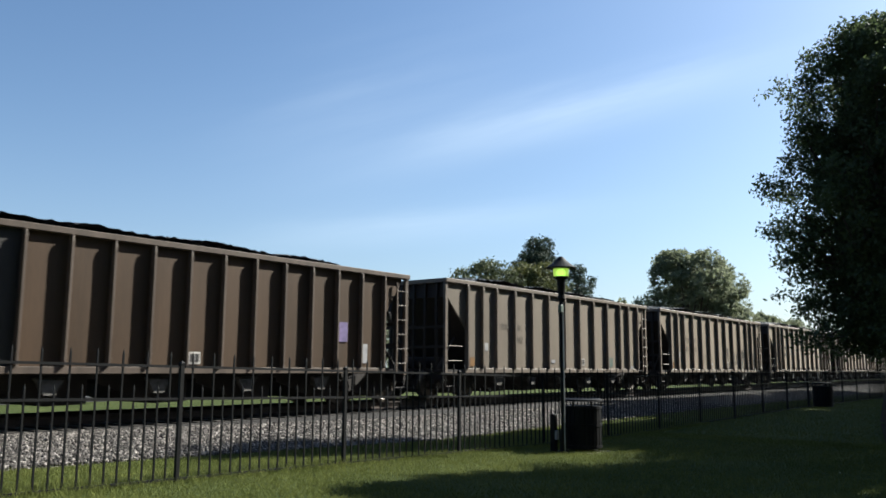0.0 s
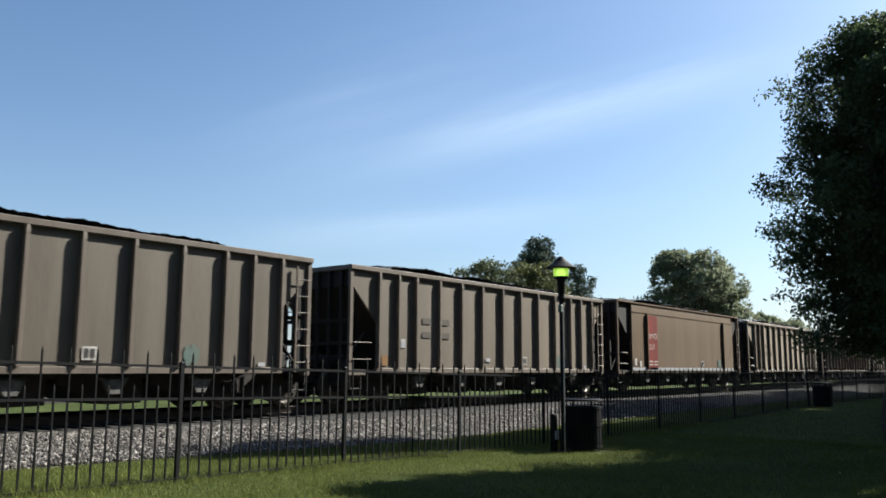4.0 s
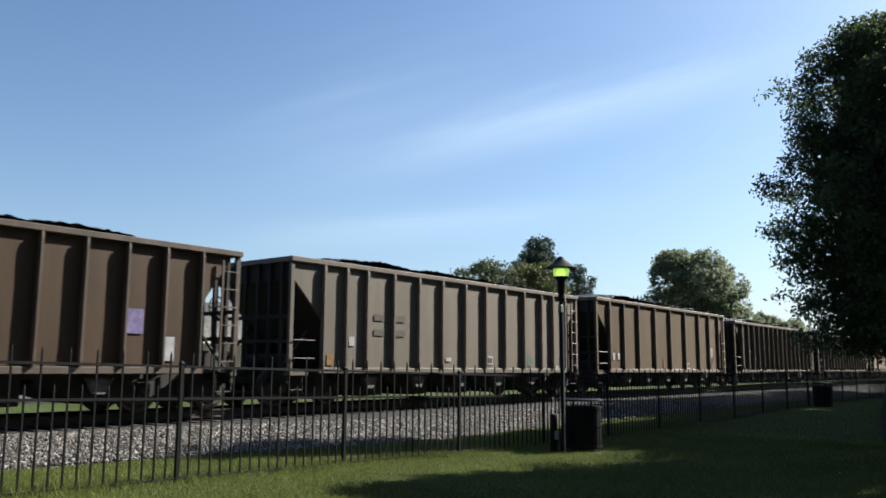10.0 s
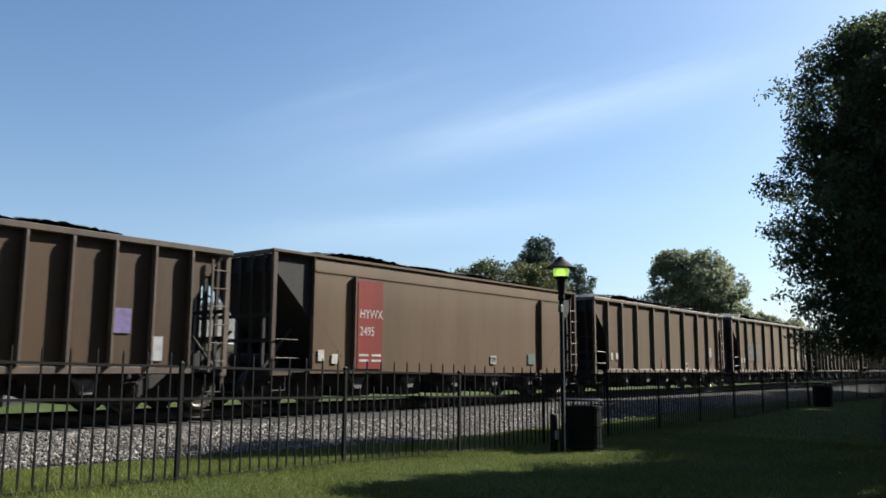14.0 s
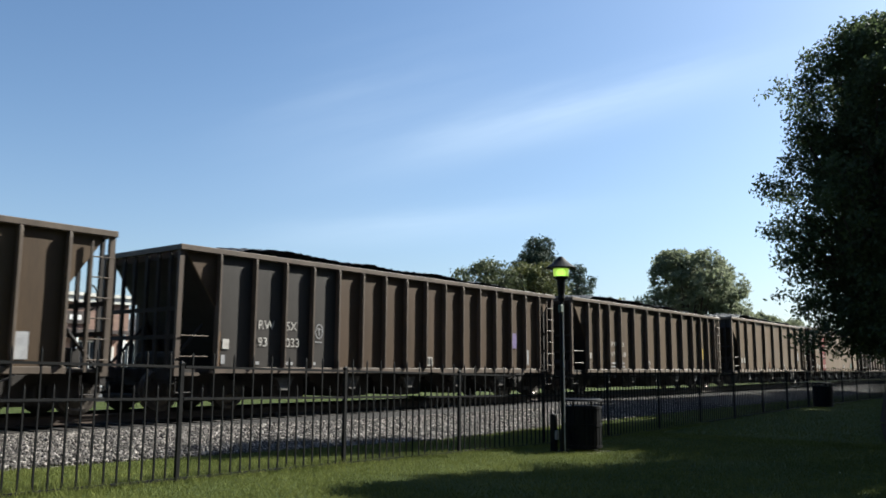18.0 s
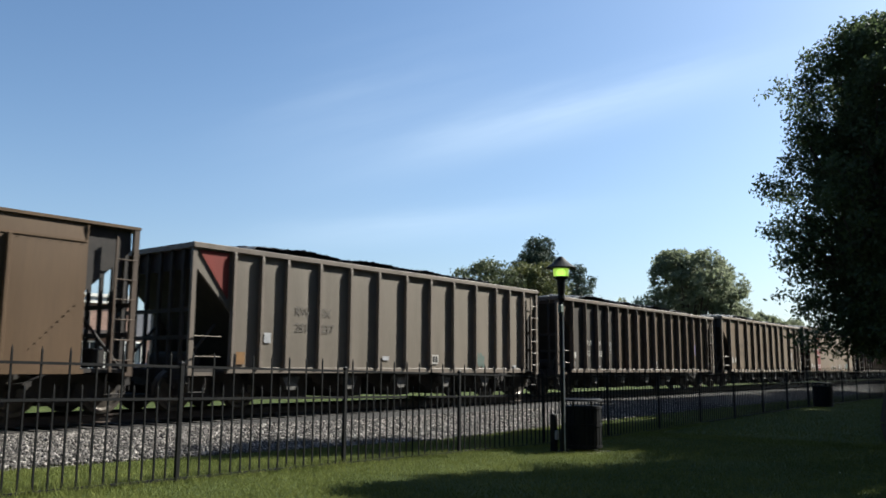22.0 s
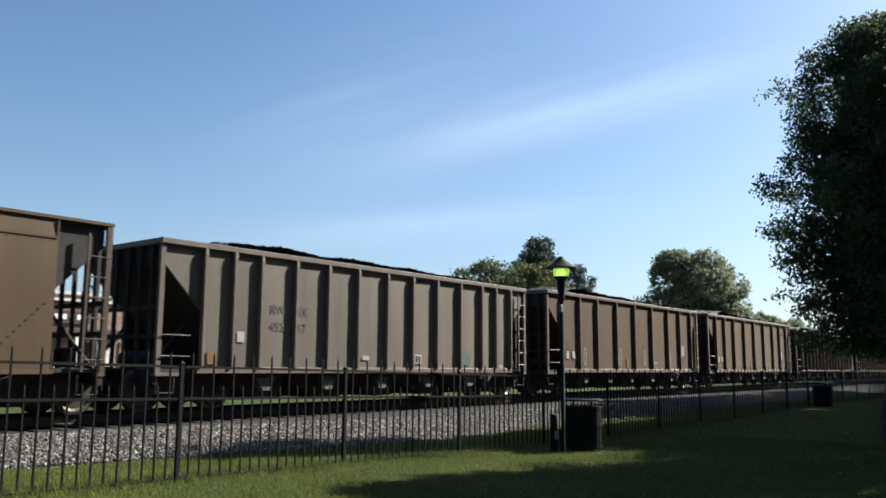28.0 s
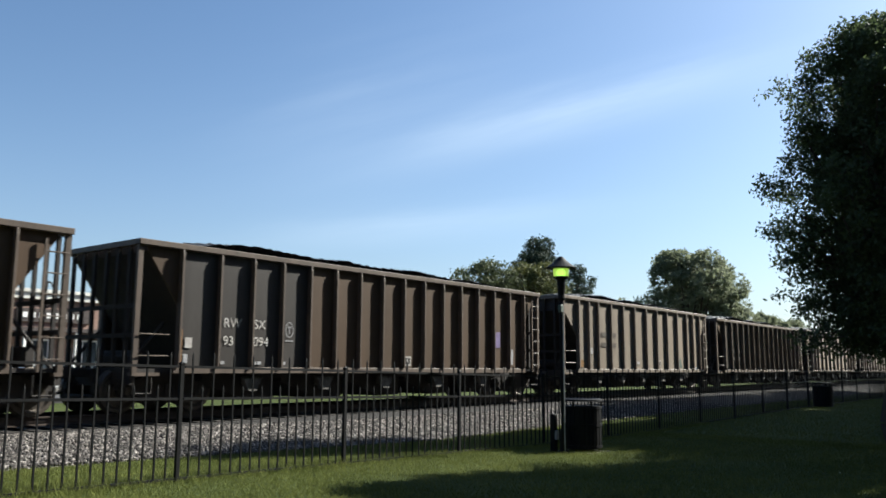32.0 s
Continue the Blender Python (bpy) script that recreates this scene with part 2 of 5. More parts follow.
# ---- the ground ----
def step(a, b, x):
    t = min(1.0, max(0.0, (x - a) / (b - a)))
    return t * t * (3 - 2 * t)


def fence_y(x):
    return -9.028 + 0.0046 * x


def lawn_z(x):
    return -0.139 - 0.0184 * min(max(x, -2), 14) + 0.10 * step(14, 30, x)


def ground_z(x, y):
    top = lawn_z(x)
    fy = fence_y(x)
    if y <= fy:
        return top
    low = min(-0.40, top - 0.18)
    if y < -5.1:
        return top + (low - top) * step(fy, -5.1, y)
    if y < 4:
        return low - 0.06
    return low - 0.06 + 0.05 * step(4, 9, y) + 0.25 * step(30, 140, y)


def spread(edges):
    out = []
    for a, b, n in edges:
        out += [a + (b - a) * i / n for i in range(n)]
    return out + [edges[-1][1]]


gx = spread([(-2500, -300, 5), (-300, -20, 10), (-20, 60, 80), (60, 200, 20), (200, 3000, 8)])
gy = spread([(-2500, -200, 5), (-200, -24, 10), (-24, -4, 50), (-4, 10, 14), (10, 160, 20), (160, 3000, 8)])
gv = [(x, y, ground_z(x, y) + (0.02 * noise.noise((x * 0.35, y * 0.35, 0)) if abs(x) < 70 and abs(y) < 40 else 0)) for y in gy for x in gx]
gf = [(j * len(gx) + i, j * len(gx) + i + 1, (j + 1) * len(gx) + i + 1, (j + 1) * len(gx) + i) for j in range(len(gy) - 1) for i in range(len(gx) - 1)]
tagged(new("ground", raw("ground", gv, gf, M_LAWN, True)), "mown green lawn beside the railway line", "ground", kind="structure")

# ballast bed: crown, shoulder and toe, along the whole line
bx = spread([(-400, -20, 8), (-20, 70, 90), (70, 900, 16)])


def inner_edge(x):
    """Where the pale stone meets the dark strip beside the rails."""
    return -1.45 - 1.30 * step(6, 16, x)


def toe_edge(x):
    return -4.85 - 0.50 * step(5, 13, x)


def ballast_row(x):
    toe = ground_z(x, -5.3) - 0.02
    wob = 0.10 * noise.noise((x * 0.8, 3.1, 0))
    return [(toe_edge(x) + wob, toe), (toe_edge(x) + 0.62, toe + 0.07), (-2.75, -0.29), (-1.9, -0.265), (0, -0.27), (1.9, -0.265), (2.8, -0.31), (4.2 + wob, -0.52)]


bv = [(x, y, z) for x in bx for y, z in ballast_row(x)]
bf = [(i * 8 + j, (i + 1) * 8 + j, (i + 1) * 8 + j + 1, i * 8 + j + 1) for i in range(len(bx) - 1) for j in range(7)]
tagged(new("ballast_bed", raw("ballast_bed", bv, bf, M_BALLAST, True)), "grey crushed stone bed of the railway track", "track bed", kind="structure")

dark_strip = [(x, y, z) for x in bx for y, z in ((inner_edge(x) + 0.06 * noise.noise((x, 1, 0)), -0.268), (-1.2, -0.245), (0, -0.25), (1.2, -0.245), (1.85, -0.262))]
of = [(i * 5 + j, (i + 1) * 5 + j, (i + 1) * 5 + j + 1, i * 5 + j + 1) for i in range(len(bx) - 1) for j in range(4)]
tagged(new("oily_ballast", raw("oily_ballast", dark_strip, of, M_DARK_BED, True)), "dark ballast between and beside the rails", "track bed", kind="structure")

# railway track: two rails on sleepers
track = tagged(new("railway_track"), "rusty steel rails on dark timber sleepers in ballast", "railway track", kind="structure")
for y in (-0.7525, 0.7525):
    bm = bmesh.new()
    prism_pts = [(-0.07, -0.171), (0.07, -0.171), (0.07, -0.158), (0.012, -0.14), (0.01, -0.04), (0.036, -0.03), (0.036, -0.004), (0.03, 0), (-0.03, 0), (-0.036, -0.004), (-0.036, -0.03), (-0.01, -0.04), (-0.012, -0.14), (-0.07, -0.158)]
    a = [bm.verts.new((-400, y + p, z)) for p, z in prism_pts]
    b = [bm.verts.new((900, y + p, z)) for p, z in prism_pts]
    for i in range(len(a)):
        j = (i + 1) % len(a)
        bm.faces.new((a[i], a[j], b[j], b[i]))
    part("rail", bm, M_RAIL, track)
tie = bmesh.new()
box(tie, -0.115, 0.115, -1.295, 1.295, -0.36, -0.225)
tie = meshed("sleeper", tie, M_TIE, 0.008)
for i in range(110):
    part("sleeper", tie, M_TIE, track, at=(-6 + i * 0.5, 0.02 * math.sin(i * 2.3), 0))
bm = bmesh.new()
for i in range(300):
    box(bm, 49 + i * 0.5 - 0.115, 49 + i * 0.5 + 0.115, -1.295, 1.295, -0.36, -0.225)
far_ties = part("far_sleepers", bm, M_TIE, track)
far_ties["kind"] = "stuff"


# ---- the iron fence along the lawn ----
FENCE_X, PANEL = 5.2216 - 2 * 2.4755, 2.4755
fence = tagged(new("iron_fence"), "black wrought-iron picket fence between lawn and railway", "fence")


def post_mesh():
    bm = bmesh.new()
    box(bm, -0.021, 0.021, -0.021, 0.021, -0.05, 1.25)
    box(bm, -0.026, 0.026, -0.026, 0.026, 1.25, 1.265)
    v = [bm.verts.new(c) for c in ((-0.023, -0.023, 1.265), (0.023, -0.023, 1.265), (0.023, 0.023, 1.265), (-0.023, 0.023, 1.265), (0, 0, 1.29))]
    for i in range(4):
        bm.faces.new((v[i], v[(i + 1) % 4], v[4]))
    return meshed("post", bm, M_IRON)


def picket_mesh(h):
    bm = bmesh.new()
    w = 0.008
    box(bm, -w, w, -w, w, 0.03, h - 0.05)
    v = [bm.verts.new(c) for c in ((-w, -w, h - 0.05), (w, -w, h - 0.05), (w, w, h - 0.05), (-w, w, h - 0.05), (0, 0, h))]
    for i in range(4):
        bm.faces.new((v[i], v[(i + 1) % 4], v[4]))
    return meshed("picket", bm, M_IRON)


P_POST, P_TALL, P_SHORT = post_mesh(), picket_mesh(1.39), picket_mesh(1.04)
P_RAILS = []
for zz in (0.055, 0.885, 1.225):
    bm = bmesh.new()
    box(bm, 0.02, PANEL - 0.02, -0.014, 0.014, zz - 0.0135, zz + 0.0135)
    P_RAILS.append(meshed("rail_bar", bm, M_IRON))


def fence_point(i):
    x = FENCE_X + i * PANEL
    return Vector((x, fence_y(x), lawn_z(x) - 0.02))


def lay(ob, p, q):
    d = q - p
    ob.rotation_euler = (0, -math.atan2(d.z, d.x), math.atan2(d.y, d.x))


far_verts = bmesh.new()
for i in range(-1, 34):
    p, q = fence_point(i), fence_point(i + 1)
    if i < 16:
        part("post", P_POST, M_IRON, fence, at=p)
        for r in P_RAILS:
            lay(part("rail_bar", r, M_IRON, fence, at=p), p, q)
        for k in range(1, 18):
            part("picket", P_TALL if k % 2 else P_SHORT, M_IRON, fence, at=p.lerp(q, k / 18))
    else:
        box(far_verts, p.x - 0.022, p.x + 0.022, p.y - 0.022, p.y + 0.022, p.z, p.z + 1.28)
        for zz in (0.055, 0.885, 1.225):
            tube(far_verts, p + Vector((0, 0, zz)), q + Vector((0, 0, zz)), 0.017, n=4)
        for k in range(1, 18):
            c = p.lerp(q, k / 18)
            box(far_verts, c.x - 0.009, c.x + 0.009, c.y - 0.009, c.y + 0.009, c.z, c.z + (1.39 if k % 2 else 1.04))
far_part = part("far_fencing", far_verts, M_IRON, fence)
far_part["kind"] = "stuff"


# ---- the coal train ----
HW = 1.50          # half width over the side sheets
Z_SILL = 0.815     # underside of the side sill


def lettering(text, size, material):
    cu = bpy.data.curves.new("lettering", "FONT")
    cu.body, cu.size, cu.align_x = text, size, "LEFT"
    ob = bpy.data.objects.new("lettering", cu)
    scene.collection.objects.link(ob)
    bpy.context.view_layer.update()
    me = bpy.data.meshes.new_from_object(ob.evaluated_get(bpy.context.evaluated_depsgraph_get()))
    bpy.data.objects.remove(ob)
    # stand it upright on the near side of a car
    me.transform(Matrix.Rotation(radians(90), 4, "X"))
    me.materials.clear()
    me.materials.append(material)
    return me


def wheelset_mesh():
    bm = bmesh.new()
    tube(bm, (0, -1.0, 0), (0, 1.0, 0), 0.085, n=10)
    for s in (-1, 1):
        prof = [(0.10, 0.70), (0.16, 0.685), (0.33, 0.70), (0.36, 0.685), (0.485, 0.685), (0.485, 0.71), (0.457, 0.725), (0.450, 0.82), (0.38, 0.825), (0.33, 0.785), (0.16, 0.80), (0.13, 0.86), (0.10, 0.86)]
        n = 24
        rings = [[bm.verts.new((r * math.cos(2 * math.pi * i / n), s * y, r * math.sin(2 * math.pi * i / n))) for i in range(n)] for r, y in prof]
        for a, b in zip(rings, rings[1:]):
            for i in range(n):
                bm.faces.new((a[i], a[(i + 1) % n], b[(i + 1) % n], b[i]))
        # bolted bearing cap, which shows that the wheel turns
        tube(bm, (0, s * 0.95, 0), (0, s * 1.16, 0), 0.10, 0.09, 10)
        for k in range(3):
            t = 2 * math.pi * k / 3
            tube(bm, (0.055 * math.cos(t), s * 1.15, 0.055 * math.sin(t)), (0.055 * math.cos(t), s * 1.18, 0.055 * math.sin(t)), 0.018, n=6)
    return meshed("wheelset", bm, M_WHEEL)


def sideframe_mesh():
    bm = bmesh.new()
    top = [(-1.12, 0.50), (-1.08, 0.62), (-0.75, 0.66), (-0.45, 0.80), (0.45, 0.80), (0.75, 0.66), (1.08, 0.62), (1.12, 0.50), (0.82, 0.42), (0.42, 0.27), (-0.42, 0.27), (-0.82, 0.42)]
    prism(bm, top, -0.07, 0.07)
    for s in (-1, 1):
        prism(bm, [(s * 0.89 - 0.16, 0.34), (s * 0.89 + 0.16, 0.34), (s * 0.89 + 0.14, 0.60), (s * 0.89 - 0.14, 0.60)], -0.085, 0.085)
    for k in range(-1, 2):
        tube(bm, (k * 0.14, -0.09, 0.36), (k * 0.14, -0.09, 0.60), 0.055, n=8)
    return meshed("side_frame", bm, M_UNDER)


def rigging_mesh():
    """Brake beams, hanger rods and spring planks slung between the wheels, deep and clotted with grime."""
    bm = bmesh.new()
    for y0, y1 in ((-0.66, -0.50), (0.50, 0.66)):
        prism(bm, [(-1.36, 0.62), (1.36, 0.62), (1.36, 0.40), (1.10, 0.17), (0.62, 0.14), (0.40, 0.24), (-0.40, 0.24), (-0.62, 0.14), (-1.10, 0.17), (-1.36, 0.40)], y0, y1)
    box(bm, -0.45, 0.45, -0.95, 0.95, 0.20, 0.34)
    for x in (-1.30, -0.48, 0.48, 1.30):
        tube(bm, (x, -0.75, 0.33), (x, 0.75, 0.33), 0.06, n=6)
    for x in (-0.30, 0.30):
        tube(bm, (x, 0.1, 0.30), (x * 1.5, 0.1, 0.72), 0.035, n=6)
    return meshed("brake_rigging", bm, M_UNDER)


WHEELSET, SIDEFRAME, RIGGING = wheelset_mesh(), sideframe_mesh(), rigging_mesh()
WHEELS = []


def truck(parent, x):
    """A four-wheel bogie under a car."""
    bm = bmesh.new()
    box(bm, -0.16, 0.16, -0.98, 0.98, 0.48, 0.74)
    box(bm, -0.55, 0.55, -0.62, 0.62, 0.50, 0.60)
    lathe(bm, [(0.2, 0.74), (0.2, 0.80)], n=12)
    b = part("truck", bm, M_UNDER, parent, at=(x, 0, 0))
    part("brake_rigging", RIGGING, M_UNDER, b)
    for y in (-1.04, 1.04):
        part("side_frame", SIDEFRAME, M_UNDER, b, at=(0, y, 0))
    for dx in (-0.89, 0.89):
        w = part("wheelset", WHEELSET, M_WHEEL, b)
        w.matrix_parent_inverse = Matrix.Translation((dx, 0, 0.457))
    return b


def coal_mesh(lb, zt, seed):
    """Heaped coal: a long flat-topped heap of loose lumps that thins out towards both ends."""
    rnd = random.Random(seed)
    nx, ny = 150, 22
    peaks = [(lb * (0.24 + 0.17 * k) + rnd.uniform(-0.4, 0.4), rnd.uniform(0.32, 0.42) - 0.035 * k) for k in range(4)]
    v, f = [], []
    for i in range(nx + 1):
        for j in range(ny + 1):
            x, y = 0.3 + (lb - 0.6) * i / nx, -1.38 + 2.76 * j / ny
            h = max(pk - 0.05 * abs(x - px) - 0.10 * abs(y) for px, pk in peaks)
            edge = max(0.0, min(1, (x - 0.3) / 1.7, (lb - 0.3 - x) / 2.4))
            z = zt - 0.30 + 0.28 * edge + h * edge + 0.020 * noise.noise((x * 2 + seed, y * 2, 0)) + rnd.uniform(-0.022, 0.022)
            v.append((x, y, z))
    for i in range(nx):
        for j in range(ny):
            a = i * (ny + 1) + j
            f.append((a, a + ny + 1, a + ny + 2, a + 1))
    return raw("coal_load", v, f, M_COAL)


def running_gear(car, lb, bays, bay_mat):
    """Centre sill, couplers, trucks, hopper bays and end platforms, dark with grime."""
    boxes("centre_sill", [(-0.15, lb + 0.15, -0.33, 0.33, 0.55, 0.92)], M_UNDER, car, bevel=0.02)
    for s, x in ((-1, -0.15), (1, lb + 0.15)):
        bm = bmesh.new()
        box(bm, min(x, x + s * 0.42), max(x, x + s * 0.42), -0.09, 0.09, 0.74, 0.92)
        box(bm, min(x + s * 0.36, x + s * 0.72), max(x + s * 0.36, x + s * 0.72), -0.17, 0.14, 0.70, 0.96)
        part("coupler", bm, M_UNDER, car, bevel=0.02)
    bm = bmesh.new()
    tube(bm, (-0.1, 0.3, 0.66), (-0.55, 0.18, 0.42), 0.025)
    tube(bm, (-0.55, 0.18, 0.42), (-0.75, 0.05, 0.40), 0.025)
    part("air_hose", bm, M_UNDER, car)
    for x in (1.08, lb - 1.08):
        truck(car, x)
    first, last = 2.0, lb - 2.0
    w = (last - first) / bays
    bm = bmesh.new()
    prism(bm, [(-w * 0.5, 0.9), (w * 0.5, 0.9), (w * 0.5, 0.72), (w * 0.40, 0.70), (w * 0.40, 0.22), (w * 0.04, 0.20), (-w * 0.5, 0.62)], -1.05, 1.05)
    bay = meshed("hopper_bay", bm, M_UNDER)
    bm = bmesh.new()
    prism(bm, [(-0.26, 0.70), (0.26, 0.70), (0.11, 0.42), (-0.11, 0.42)], -1.42, -1.30)
    tube(bm, (-0.3, -1.36, 0.72), (0.3, -1.36, 0.72), 0.03)
    box(bm, -0.05, 0.05, -1.31, -1.03, 0.52, 0.68)
    gate = meshed("gate_frame", bm, bay_mat)
    for k in range(bays):
        b = part("hopper_bay", bay, M_UNDER, car, at=(first + w * (k + 0.5), 0, 0))
        part("gate_frame", gate, bay_mat, b, "dusty grey gate frame")


def end_gear(car, lb, e, zt, rib_mat):
    """Corner posts, end posts, platforms, ladders and grab irons."""
    for x0, x1 in ((0, e + 0.05), (lb - e - 0.05, lb)):
        boxes("end_platform", [(x0, x1, -HW + 0.02, HW - 0.02, 0.84, 0.92)], M_UNDER, car)
    for x in (0.0, lb - 0.11):
        for y in (-HW - 0.05, HW - 0.04):
            boxes("corner_post", [(x, x + 0.11, y, y + 0.09, Z_SILL, zt - 0.02)], rib_mat, car)
        for y in (-1.15, -0.7, -0.25, 0.25, 0.7, 1.15):
            boxes("end_post", [(x + 0.02, x + 0.09, y - 0.04, y + 0.04, 0.9, zt - 0.1)], M_UNDER, car)
        boxes("step_plate", [(x - 0.05 if x else 0.0, x + 0.11 if x else 0.62, -HW - 0.05, -HW + 0.12, 0.77, 0.84)], rib_mat, car)
        for z in (1.55, 2.15):
            boxes("end_rail", [(x + 0.03, x + 0.08, -HW + 0.05, HW - 0.05, z, z + 0.09)], M_UNDER, car)
        boxes("end_sill", [(x + 0.005, x + 0.105, -HW + 0.02, HW - 0.02, 0.60, 0.84)], M_UNDER, car)
        for y in (-1.18, 1.18):
            bm = bmesh.new()
            tube(bm, (x + 0.05, y, 0.92), (x + (0.9 if x < 1 else -0.8), y, 1.9), 0.035, n=6)
            part("end_brace", bm, M_UNDER, car)
        s = -1 if x < 1 else 1
        bm = bmesh.new()
        tube(bm, (x + 0.05 + s * 0.1, -HW + 0.1, 0.70), (x + 0.05 + s * 0.1, -0.1, 0.74), 0.014, n=5)
        tube(bm, (x + 0.05 + s * 0.1, -HW + 0.1, 0.70), (x + 0.05 + s * 0.1, -HW + 0.1, 0.48), 0.014, n=5)
        part("uncoupling_lever", bm, M_UNDER, car)
        bm = bmesh.new()
        q = x + (0.06 if x < 1 else -0.42)
        tube(bm, (q, -HW - 0.02, 0.80), (q, -HW - 0.02, 0.42), 0.015, n=5)
        tube(bm, (q, -HW - 0.02, 0.42), (q + 0.40, -HW - 0.02, 0.42), 0.015, n=5)
        tube(bm, (q + 0.40, -HW - 0.02, 0.42), (q + 0.40, -HW - 0.02, 0.80), 0.015, n=5)
        part("sill_step", bm, M_UNDER, car)
    # brake gear on the platforms
    bm = bmesh.new()
    tube(bm, (0.55, -0.95, 1.12), (0.55, 0.55, 1.12), 0.19, n=12)
    part("air_reservoir", bm, M_UNDER, car)
    bm = bmesh.new()
    tube(bm, (lb - 0.75, 0.35, 1.14), (lb - 0.2, 0.35, 1.14), 0.15, n=12)
    tube(bm, (lb - 0.85, 0.35, 1.14), (lb - 0.75, 0.35, 1.14), 0.20, n=12)
    part("brake_cylinder", bm, M_UNDER, car)
    boxes("brake_valve", [(lb - 0.55, lb - 0.25, -0.95, -0.55, 0.94, 1.32)], M_UNDER, car, bevel=0.03)
    bm = bmesh.new()
    for k in range(14):
        t, u = 2 * math.pi * k / 14, 2 * math.pi * (k + 1) / 14
        tube(bm, (lb + 0.06, -0.6 + 0.26 * math.cos(t), 2.35 + 0.26 * math.sin(t)), (lb + 0.06, -0.6 + 0.26 * math.cos(u), 2.35 + 0.26 * math.sin(u)), 0.016, n=5)
    for k in range(4):
        t = 2 * math.pi * k / 4
        tube(bm, (lb + 0.04, -0.6, 2.35), (lb + 0.06, -0.6 + 0.26 * math.cos(t), 2.35 + 0.26 * math.sin(t)), 0.013, n=5)
    tube(bm, (lb, -0.6, 2.35), (lb, -0.6, 0.95), 0.02, n=6)
    part("brake_wheel", bm, M_UNDER, car)
    # long grab irons at the leading end, ladder at the trailing end
    for z in (1.18, 1.62):
        bm = bmesh.new()
        tube(bm, (0.1, -HW - 0.08, z), (0.78, -HW - 0.08, z), 0.014, n=6)
        tube(bm, (0.78, -HW - 0.08, z), (0.78, -HW + 0.02, z), 0.014, n=6)
        part("grab_iron", bm, rib_mat, car)
    lx = lb - 0.52
    boxes("ladder_rail", [(lx, lx + 0.045, -HW - 0.1, -HW - 0.06, 0.85, zt - 0.25)], rib_mat, car)
    for k in range(6):
        bm = bmesh.new()
        tube(bm, (lx, -HW - 0.08, 1.08 + k * 0.40), (lb - 0.05, -HW - 0.08, 1.08 + k * 0.40), 0.014, n=6)
        part("rung", bm, rib_mat, car)


